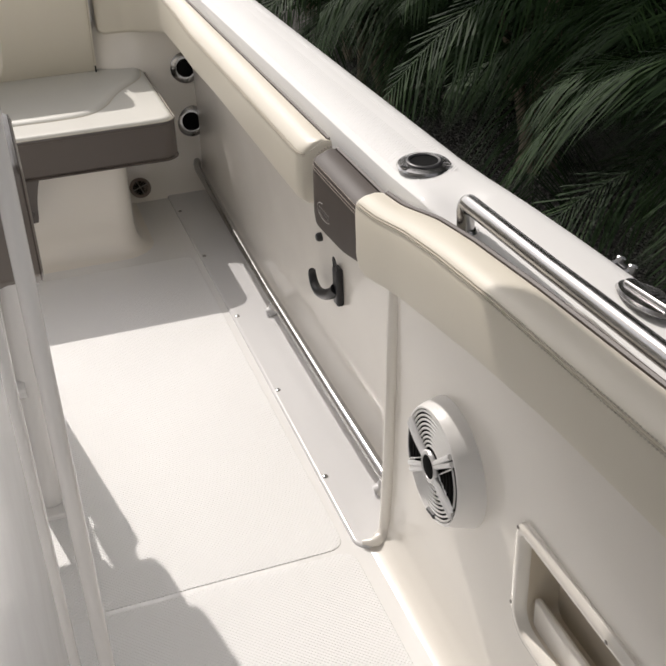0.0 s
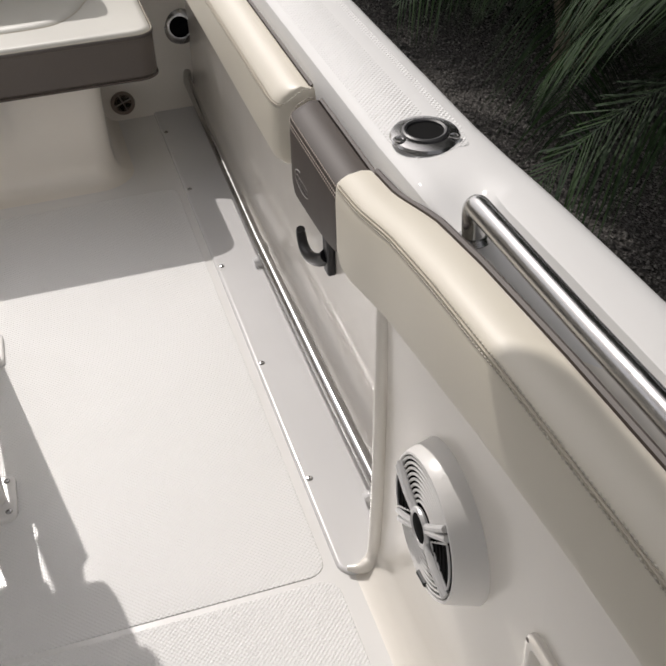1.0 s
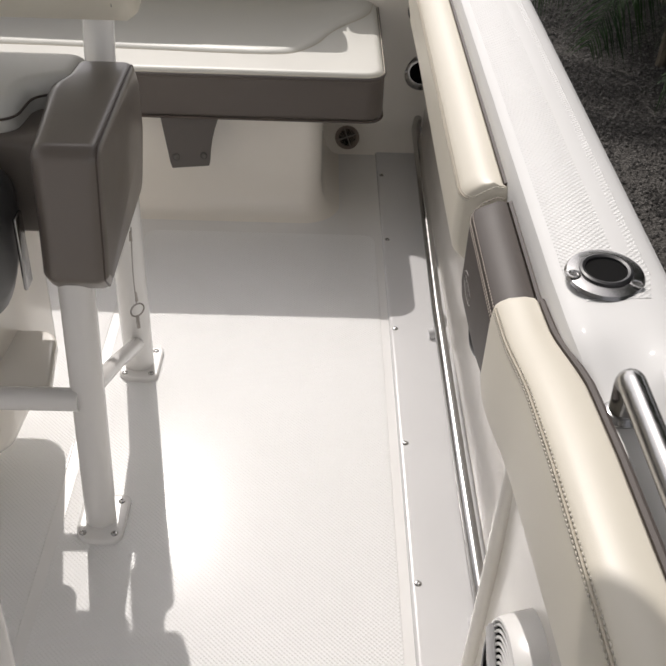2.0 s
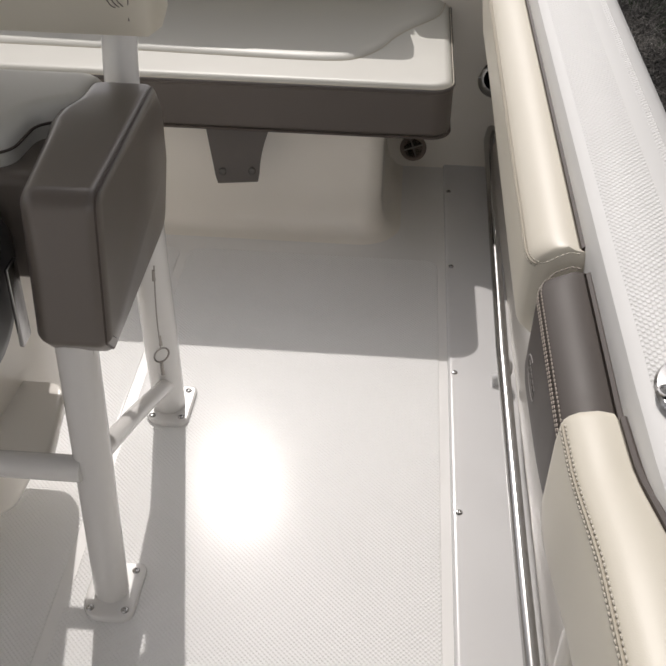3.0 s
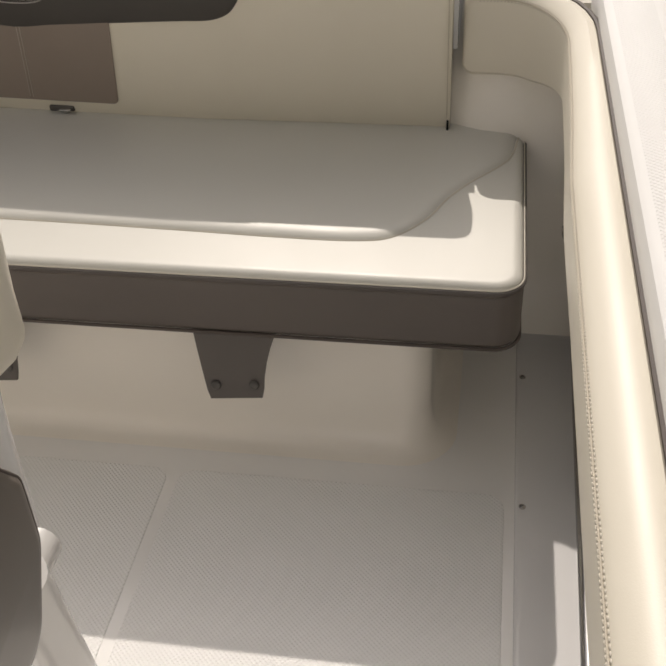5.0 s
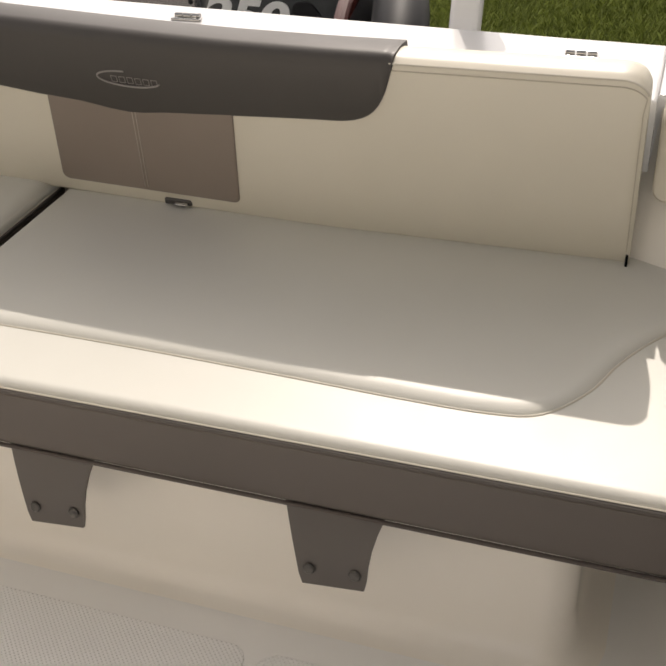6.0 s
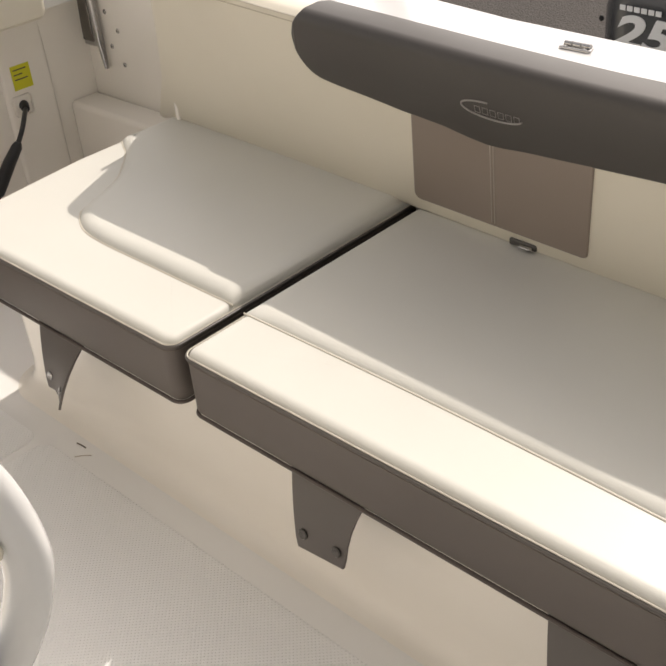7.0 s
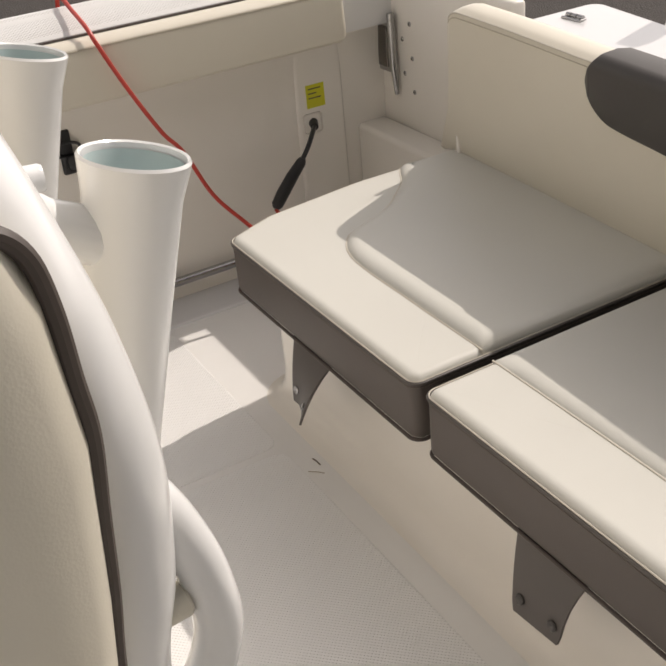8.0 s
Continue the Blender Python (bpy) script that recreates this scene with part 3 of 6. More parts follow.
def rod_holder():
    at = Vector((0.124, -0.880, 0.7050))
    t = thing("rod_holder", at, "chrome flush rod holder with a black liner in the gunwale", "rod holder")
    tilt = Matrix.Translation(at) @ pose(0, 0, 0, 0, 0, -14)
    fl = lathe([(0, 0), (0.044, 0), (0.0455, 0.002), (0.043, 0.005), (0.034, 0.007), (0.028, 0.0072), (0.026, 0.004), (0.0, 0.003)], 40)
    bmesh.ops.scale(fl, vec=(0.93, 1.08, 1.0), verts=fl.verts[:])
    piece("flange", moved(fl, tilt), STEEL, t, "polished chrome oval flange")
    ring = lathe([(0.019, 0.004), (0.028, 0.006), (0.0275, 0.0095), (0.025, 0.0105), (0.0222, 0.0095), (0.0215, 0.005)], 36)
    bmesh.ops.scale(ring, vec=(1.0, 1.12, 1.0), verts=ring.verts[:])
    piece("liner", moved(ring, tilt), BLACK, t, "black rubber liner rim")
    # Flat disc near the top; its near black paints the hole's darkness
    cup = lathe([(0.0, 0.0065), (0.0215, 0.0065), (0.0215, 0.0075), (0, 0.0075)], 30)
    bmesh.ops.scale(cup, vec=(1.0, 1.12, 1.0), verts=cup.verts[:])
    piece("well", moved(cup, tilt), NEAR_BLACK, t, "flat near-black disc painting the well's inner darkness")
    for sgn in (-1, 1):
        p = tilt @ Vector((0.032 * sgn, -0.016, 0.0066))
        piece("screw_seat", lathe([(0.0075, 0), (0.0075, 0.0012), (0.0055, 0.0014), (0.005, 0.0004), (0, 0.0003)], 16, Matrix.Translation(p)), STEEL, t)


def grab_rail():
    t = thing("grab_rail", (0.094, -1.09, 0.70), "long polished stainless steel grab rail on the gunwale", "rail")
    pts = [(0.098, -1.082, 0.684), (0.098, -1.080, 0.712)]
    for k in range(1, 7):
        a = math.pi / 2 * k / 6
        pts.append((0.098 - 0.0006 * k, -1.080 - 0.022 * (1 - math.cos(a)), 0.712 + 0.023 * math.sin(a)))
    for y, z in ((-1.2, 0.737), (-1.32, 0.740), (-1.4, 0.743), (-1.5, 0.746), (-1.7, 0.753), (-2.1, 0.768), (-2.6, 0.787)):
        pts.append((0.0945 + 0.004 * max(0, -1.3 - y), y, z))
    piece("bar", tube(pts, 0.0125, 20), STEEL, t, "polished stainless bar")
    piece("foot", lathe([(0.019, 0), (0.019, 0.003), (0.015, 0.006), (0.013, 0.007), (0, 0.007)], 24, Matrix.Translation((0.098, -1.082, 0.686))), STEEL, t, "round stainless foot")


def cleat():
    at = Vector((0.166, -1.405, 0.7275))
    t = thing("pop_up_cleat", at, "polished stainless pop-up cleat with an oval plate", "cleat")
    m = Matrix.Translation(at) @ pose(0, 0, 0, -4, 3, 0)
    plate = lathe([(0, 0), (0.024, 0), (0.025, 0.002), (0.023, 0.006), (0.017, 0.007), (0, 0.0055)], 36)
    bmesh.ops.scale(plate, vec=(1.0, 2.3, 1.0), verts=plate.verts[:])
    piece("plate", moved(plate, m), STEEL, t, "oval polished plate")
    bar = pillow(rounded([(-0.009, -0.045, 0.008), (0.009, -0.045, 0.008), (0.009, 0.045, 0.008), (-0.009, 0.045, 0.008)], 5), 0.006, 0.0125, 0.004, 0.001, 3)
    piece("horn", moved(bar, m), STEEL, t, "retracted cleat horn")
    for k, y in enumerate((-0.028, -0.018, -0.008)):
        piece("lettering_bar", moved(rbox(-0.003, 0.003, y, y + 0.005, 0.0125, 0.0131, 0), m), BLACK, t, "dark lettering bar")
    f = thing("hull_fitting", (0.225, -1.285, 0.70), "small chrome fitting on the hull's outer edge", "fitting")
    for y in (-1.262, -1.288):
        piece("stem", tube([(0.205, y, 0.698), (0.222, y, 0.700)], 0.0035, 10), STEEL, f, "short chrome stem")
        piece("knob", lathe([(0.005, -0.006), (0.0065, -0.004), (0.0065, 0.004), (0.005, 0.006), (0, 0.0065)], 14, facing((0.224, y, 0.701), (0.4, 0, 1))), STEEL, f, "chrome knob")
    piece("tab", rbox(0.216, 0.224, -1.284, -1.266, 0.688, 0.702, 0.002), BLACK, f, "black tab")


def toe_rail():
    t = thing("toe_rail", (0.086, 0.0, 0.0), "polished stainless toe rail standing off the cockpit side", "rail")
    piece("bar", tube([(0.090, -0.83, 0.052), (0.086, -0.80, 0.055), (0.084, -0.5, 0.057), (0.084, 0.0, 0.06), (0.09, 0.45, 0.068), (0.096, 0.85, 0.078), (0.112, 0.94, 0.08)], 0.0115, 18), STEEL, t, "polished stainless bar")
    for y, x, z in ((-0.02, 0.084, 0.06), (0.9, 0.098, 0.078), (-0.78, 0.085, 0.055)):
        st = tube(smooth_path([(x, y, z), (x + 0.012, y, z * 0.7), (x + 0.006, y, 0.012), (x - 0.008, y, 0.001)], 4), [0.008, 0.008, 0.008, 0.008, 0.009, 0.01, 0.012, 0.013, 0.014, 0.015, 0.015, 0.016, 0.016][:13], 12)
        piece("standoff", st, GELCOAT, t, "white standoff foot")


def hook(side=1):
    x0 = WALL + 0.0
    t = thing("utility_hook", (x0 if side > 0 else 2 * MID - x0, -0.47, 0.3), "black plastic utility hook screwed to the cockpit side", "hook", "utility hooks")
    if side > 0:
        piece("backplate", rbox(x0 - 0.014, x0 + 0.002, -0.478, -0.448, 0.249, 0.335, 0.005), BLACK, t, "black plastic backplate")
        pts = smooth_path([(x0 - 0.010, -0.463, 0.285), (x0 - 0.016, -0.446, 0.268), (x0 - 0.021, -0.412, 0.250), (x0 - 0.024, -0.380, 0.243), (x0 - 0.025, -0.358, 0.250), (x0 - 0.025, -0.345, 0.268), (x0 - 0.025, -0.347, 0.276)], 5)
        piece("arm", tube(pts, [0.0135 - 0.0055 * i / (len(pts) - 1) for i in range(len(pts))], 12), BLACK, t, "curved black hook arm")
        bail = [(x0 - 0.010 - 0.004 * math.sin(a), -0.463 + 0.010 * math.cos(a), 0.333 + 0.026 * math.sin(a)) for a in (math.pi * k / 14 for k in range(15))]
        piece("bail", tube(bail, 0.0022, 8), BLACK, t, "thin black wire bail")
        d = thing("wall_plug", (x0, -0.35, 0.355), "small black round plug in the cockpit side", "plug")
        piece("cap", lathe([(0.010, 0), (0.010, 0.008), (0.007, 0.012), (0, 0.012)], 18, facing((x0 - 0.0, -0.345, 0.352), (-1, 0, 0))), BLACK, d)
    else:
        xs = 2 * MID - x0
        piece("backplate", rbox(xs, xs + 0.012, 0.268, 0.30, 0.40, 0.505, 0.005), BLACK, t, "black plastic backplate")
        loop = [(xs + 0.016, 0.282 + 0.034 * math.cos(a), 0.462 + 0.016 * math.sin(a)) for a in (2 * math.pi * k / 24 for k in range(24))]
        piece("strap", tube(loop, 0.004, 8, closed=True), BLACK, t, "black strap loop")
        piece("catch", rbox(xs + 0.010, xs + 0.030, 0.278, 0.312, 0.415, 0.45, 0.006), BLACK, t)


def speaker():
    c = Vector((0.020, -1.160, 0.3615))
    t = thing("marine_speaker", c, "round white marine loudspeaker with chrome spokes and black mesh", "speaker")
    m = facing(c, Vector((-1.0, 0.0, 0.036)))
    R = 0.080

    def at(r, deg, up):
        return m @ Vector((r * math.cos(radians(deg)), r * math.sin(radians(deg)), up))
    rim = lathe([(0.101, -0.040), (0.098, -0.030), (0.0935, -0.012), (0.0905, -0.003), (0.0880, 0.0015), (0.0855, 0.002), (0.0843, 0.0), (0.084, -0.006), (0.07, -0.02)], 56, m)
    piece("rim", rim, SPEAKER_WHITE, t, "thick flared white rim")
    piece("cone", lathe([(0.0845, -0.005), (0.03, -0.010), (0, -0.010)], 40, m), NEAR_BLACK, t, "dark speaker cone")
    for k in range(9):                               # curved slats above and below the hub
        r = 0.030 + 0.0064 * k
        for a0, a1 in ((47, 153), (221, 332)):
            arc = [at(r, a0 + (a1 - a0) * j / 24, 0.0) for j in range(25)]
            piece("slat", tube(arc, 0.0019, 6), SPEAKER_WHITE, t, "white curved slat")
    for base in (159, 215, 41, 338):                 # paired chrome spokes
        for off in (-4, 4):
            piece("spoke", tube([at(0.020, base + off * 1.7, 0.004), at(0.05, base + off, 0.005), at(0.0835, base + off * 0.9, 0.003)], 0.0045, 10), SATIN, t, "satin silver spoke")
    for a0, a1 in ((166, 208), (345, 394)):
        poly = [Vector((0.026 * math.cos(radians((a0 + a1) / 2)), 0.026 * math.sin(radians((a0 + a1) / 2))))]
        poly += [Vector((0.082 * math.cos(radians(a0 + (a1 - a0) * k / 10)), 0.082 * math.sin(radians(a0 + (a1 - a0) * k / 10)))) for k in range(11)]
        panel = piece("mesh_panel", moved(pillow(poly, -0.003, 0.003, 0.002, 0.001, 2), m), NEAR_BLACK, t, "black mesh panel")
        edge = [m @ Vector((p.x, p.y, 0.0032)) for p in inset(poly, 0.001)]
        sub(piece("edge_trim", tube(edge, 0.0016, 6, closed=True), SATIN, None, "thin chrome edge"), panel)
        for k in range(1, 5):
            r = 0.028 + 0.0105 * k
            sub(piece("louvre", tube([at(r, a0 + (a1 - a0) * j / 8, 0.0034) for j in range(1, 8)], 0.0012, 5), NEAR_BLACK, None), panel)
    piece("hub_ring", tube([at(0.0215, 360 * j / 32, 0.005) for j in range(32)], 0.0040, 8, closed=True), SATIN, t, "satin silver hub ring")
    piece("hub", lathe([(0.0215, 0.002), (0.020, 0.007), (0.010, 0.0095), (0, 0.010)], 28, m), NEAR_BLACK, t, "black domed hub")
    lamp = tube([at(0.082, 268, 0.001), at(0.0815, 284, 0.001)], 0.0042, 8)
    piece("badge", lamp, BLACK, t, "small dark badge with a chrome edge")


def storage_pocket():
    """Framed opening in the forward liner with a box behind it."""
    t = thing("storage_pocket", (FORE, -1.6, 0.33), "cream-white framed storage pocket opening in the liner", "storage pocket")
    y0, y1, z0, z1 = PY0, PY1, PZ0, PZ1
    o = rounded([(y0, z0, 0.05), (y1, z0, 0.05), (y1, z1, 0.028), (y0, z1, 0.05)], 8)
    rings = [[(FORE - up, p.x, p.y) for p in inset(o, d)] for d, up in ((0.0, -0.004), (0.001, 0.003), (0.005, 0.007), (0.012, 0.009), (0.017, 0.008), (0.021, 0.003), (0.023, -0.008))]
    piece("frame", loft(rings, caps=False), LINER, t, "rounded raised frame")
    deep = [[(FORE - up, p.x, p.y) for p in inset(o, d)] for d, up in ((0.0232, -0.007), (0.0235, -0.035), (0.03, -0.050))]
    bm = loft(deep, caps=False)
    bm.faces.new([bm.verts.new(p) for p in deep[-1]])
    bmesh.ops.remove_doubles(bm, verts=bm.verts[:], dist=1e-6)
    piece("well", bm, POCKET_SHADED, t, "tan pocket box, recess shade put into its colour")
    piece("inner_lip", rbox(FORE + 0.012, FORE + 0.024, y0 + 0.03, y1 - 0.030, z0 + 0.015, z0 + 0.070, 0.006), LINER, t, "cream-white retaining lip")
    for y, z in ((y1 - 0.012, z1 - 0.012), (y1 - 0.008, z0 + 0.050), (y1 - 0.215, z1 - 0.012), (y0 + 0.2, z1 - 0.012)):
        screw(t, (FORE - 0.0088, y, z), (-1, 0, 0), scale=0.5, mesh=SCREW_DARK)


SCREW_DARK = screw_mesh()
SCREW_DARK.materials.append(STEEL_DARK)
# Darker tan than the liner; the recess's shade is mixed into this colour
POCKET_SHADED = gelcoat_material("tan pocket gelcoat with recess shade in its colour", (0.66, 0.59, 0.48), (0.70, 0.63, 0.52))

port_bolsters()
starboard_bolster()
rod_holder()
grab_rail()
cleat()
toe_rail()
hook(1)
hook(-1)
speaker()
storage_pocket()


# ---- aft corner: outlets and drain ----
def outlet(x, z, k):
    c = Vector((x, 0.917, z))
    m = facing(c, (-0.15, -1, 0.08)) @ Matrix.Scale(k, 4)
    t = thing("wall_outlet", c, "round chrome washdown outlet ring with a flat dark disc painting the opening's darkness", "outlet", "washdown outlets")
    piece("flange", lathe([(0.024, 0.0), (0.041, 0.0), (0.042, 0.002), (0.038, 0.005), (0.028, 0.008), (0.025, 0.008), (0.024, 0.003)], 36, m), STEEL, t, "polished chrome flange")
    # No hole here: a dark disc paints the shade inside the ring
    piece("opening", lathe([(0.0, 0.003), (0.025, 0.003), (0.025, 0.0045), (0, 0.0045)], 28, m), NEAR_BLACK, t, "flat dark disc painting the opening's darkness")
    for sgn in (-1, 1):
        screw(t, m @ Vector((0.034 * sgn, 0, 0.006)), m.to_3x3() @ Vector((0, 0, 1)), scale=0.6)


outlet(0.103, 0.388, 1.15)
outlet(0.104, 0.215, 1.2)


def drain():
    c = Vector((-0.092, 0.880, 0.030))
    m = facing(c, (0.0, -0.75, 0.66))
    t = thing("floor_drain", c, "round dark drain fitting with a cross grate", "drain")
    piece("flange", lathe([(0.024, -0.002), (0.034, 0.0), (0.0345, 0.003), (0.031, 0.007), (0.026, 0.007), (0.024, 0.002)], 32, m), TAUPE_LIGHT, t, "weathered metal flange")
    # Shallow dark disc paints the depth of the drain
    piece("well", lathe([(0, 0.001), (0.025, 0.001), (0.025, 0.002), (0, 0.002)], 24, m), NEAR_BLACK, t, "flat dark disc painting the drain well's darkness")
    for a in (20, 110):
        d = Vector((math.cos(radians(a)), math.sin(radians(a)), 0)) * 0.026
        piece("grate_bar", tube([m @ (d + Vector((0, 0, 0.005))), m @ (-d + Vector((0, 0, 0.005)))], 0.0020, 8), STEEL_DARK, t, "dull steel grate bar")


drain()


# ---- bench ----
SEAT_Z = 0.40


def bench_cushion(x0, x1, corner0, corner1, label, brackets):
    t = thing("bench_cushion", ((x0 + x1) / 2, 0.42, 0.29), label, "bench seat", "stern bench cushions")
    front, back = 0.424, (0.985 if corner1 >= 0.03 else 1.022)
    if corner1 >= 0.03:
        o = rounded([(x0, front, corner0), (x1, front, corner1), (x1, back, 0.022), (x0, back, 0.022)], 8)
    else:
        o = rounded([(x0 + 0.073, front, 0.030), (x1, front, corner1), (x1, back, 0.022), (x0, back, 0.022), (x0, 0.76, 0.10), (x0 + 0.026, 0.535, 0.10)], 8)
    piece("side_panel", pillow(o, 0.280, SEAT_Z - 0.012, 0.004, 0.014, 4), TAUPE_LIGHT2, t, "dark taupe vinyl sides")
    piece("top_panel", pillow(inset(o, 0.0015), SEAT_Z - 0.022, SEAT_Z - 0.002, 0.016, 0.003, 5), WHITE_VINYL, t, "off-white vinyl seat top")
    rim = [Vector((p.x, p.y, SEAT_Z - 0.013)) for p in inset(o, -0.001)]
    piece("piping", tube(rim, 0.0028, 8, closed=True), TAUPE, t, "dark welt along the upper edge")
    piece("stitching", tube([Vector((p.x, p.y, SEAT_Z - 0.0095)) for p in inset(o, 0.0005)], 0.0012, 6, closed=True), THREAD, t)
    piece("side_stitching", tube([Vector((p.x, p.y, SEAT_Z - 0.021)) for p in inset(o, -0.0003)], 0.0007, 6, closed=True), THREAD3, t, "taupe stitching below the welt")
    piece("lower_binding", tube([Vector((p.x, p.y, 0.2825)) for p in inset(o, 0.0005)], 0.0032, 8, closed=True), PIPING, t, "dark binding along the lower edge")
    if corner1 >= 0.03:
        pts = [(x0 + 0.003, 0.550), (-0.85, 0.548), (-0.60, 0.541), (-0.42, 0.534), (-0.30, 0.534), (-0.235, 0.550), (-0.185, 0.610), (-0.155, 0.68), (-0.12, 0.74), (x1 - 0.03, 0.83), (x1 - 0.012, 0.92)]
    else:
        pts = [(x1 - 0.003, 0.556), (-1.40, 0.557), (-1.592, 0.562), (-1.676, 0.598), (-1.703, 0.642), (-1.743, 0.730), (-1.79, 0.785), (-1.835, 0.828), (-1.872, 0.85), (-1.897, 0.866)]
    groove = smooth_path([(x, y, SEAT_Z - 0.0035) for x, y in pts], 6)
    far = x0 + 0.004 if corner1 >= 0.03 else x1 - 0.004
    field = [Vector((p.x, p.y)) for p in groove] + [Vector((groove[-1].x, back - 0.005)), Vector((far, back - 0.005))]
    raised = piece("seat_panel", pillow(field, SEAT_Z - 0.012, SEAT_Z + (0.006 if corner1 >= 0.03 else 0.012), 0.014 if corner1 >= 0.03 else 0.02, 0.001, 8, 0.028), WHITE_VINYL, t, "raised off-white seat panel", 60)
    sub(piece("seat_seam", tube([p + Vector((0, 0, 0.0016)) for p in groove], 0.0016, 6), THREAD, None, "sewn seam round the seat panel"), raised)
    for x, curl in brackets:
        br = piece("support_tab", tab_mesh(x, curl), TAUPE, t, "dark taupe mounting tab below the cushion" if curl < 0.01 else "dark taupe mounting tab, bent out of shape", 30)
        for u in (-0.66, 0.66):
            p, n = tab_point(x, curl, u, 0.80)
            eye = lathe([(0.0085, 0), (0.0085, 0.0018), (0.0068, 0.0032), (0.0045, 0.0026), (0, 0.0016)], 16, facing(p + n * 0.0008, n))
            sub(piece("fastener", eye, FASTENER if curl < 0.01 else STEEL, None, "dark snap fastener" if curl < 0.01 else "bright metal eyelet"), br)


def tab_point(x, curl, u, v):
    """A point of a tab and the way it faces: u across from -1 to 1, v down from 0 to 1; curl folds its inboard side back."""
    def at(u, v):
        w = 0.046 + (0.072 - 0.046) * max(0.0, 1 - v) ** (1.15 if u < 0 else 2.2)
        z = 0.296 - 0.128 * v + 0.004 * u * v
        y = 0.399 + 0.26 * (z - 0.163) - 0.004 * math.sin(math.pi * v) - curl * v * max(0.0, u + 0.6) ** 1.5
        return Vector((x + w * u * (1 - 4 * curl * v * max(0.0, u)), y, z))
    p = at(u, v)
    n = (at(u + 0.01, v) - p).cross(at(u, v + 0.01) - p).normalized()
    return p, n if n.y < 0 else -n


def tab_mesh(x, curl):
    """Thin flexible tab with a straight outer side and a hollow inner side."""
    bm = bmesh.new()
    us, vs = [-1, -0.94, -0.5, 0, 0.5, 0.94, 1], [0, 0.12, 0.3, 0.5, 0.7, 0.88, 0.97, 1.0]
    grid = []
    for off in (0.0, 0.0045):
        rows = []
        for v in vs:
            row = []
            for u in us:
                p, n = tab_point(x, curl, u * (1 - 0.06 * max(0.0, v - 0.9) / 0.1), v)
                row.append(bm.verts.new(p - n * off))
            rows.append(row)
        grid.append(rows)
    for rows in grid:
        for a, b in zip(rows, rows[1:]):
            for i in range(len(us) - 1):
                bm.faces.new((a[i], a[i + 1], b[i + 1], b[i]))
    f, k = grid
    rim = lambda g: g[0] + [row[-1] for row in g[1:]] + g[-1][-2::-1] + [row[0] for row in g[-2:0:-1]]
    a, b = rim(f), rim(k)
    for i in range(len(a)):
        bm.faces.new((a[i - 1], a[i], b[i], b[i - 1]))
    return bm


TAUPE_LIGHT2 = vinyl_material("mid taupe vinyl", (0.096, 0.081, 0.072), (0.114, 0.097, 0.086), 0.5)
TAUPE_MID = vinyl_material("mid taupe vinyl of the helm seat", (0.14, 0.119, 0.102), (0.16, 0.137, 0.118), 0.32)
TAUPE_MID.node_tree.nodes["Principled BSDF"].inputs["Coat Weight"].default_value = 0.25
FASTENER = material("dark metal fastener", (0.10, 0.095, 0.09), 0.35, 0.8)
bench_cushion(-1.177, -0.026, 0.021, 0.045, "long off-white bench cushion with dark taupe sides", ((-0.474, 0.0), (-0.897, 0.0)))
bench_cushion(-1.909, -1.203, 0.045, 0.021, "short off-white bench cushion with dark taupe sides", ((-1.535, 0.019),))


def back_face(z):
    """Front of the bench back, leaning forward towards the top."""
    return 0.940 - 0.235 * (z - 0.40)


def bent(bm):
    """Set the bench back's pieces further aft and a little higher towards starboard, where it follows the curve of the transom."""
    for v in bm.verts:
        v.co.y += lerp([(-1.87, 0.064), (-1.6, 0.052), (-1.4, 0.042), (-1.22, 0.032), (-1.0, 0.017), (-0.8, 0.006), (-0.65, 0.0)], v.co.x)
        v.co.z += lerp([(-1.87, 0.026), (-1.6, 0.021), (-1.4, 0.0135), (-1.22, 0.009), (-1.0, 0.004), (-0.8, 0.0)], v.co.x) * (v.co.z - 0.41) / 0.31
    return bm


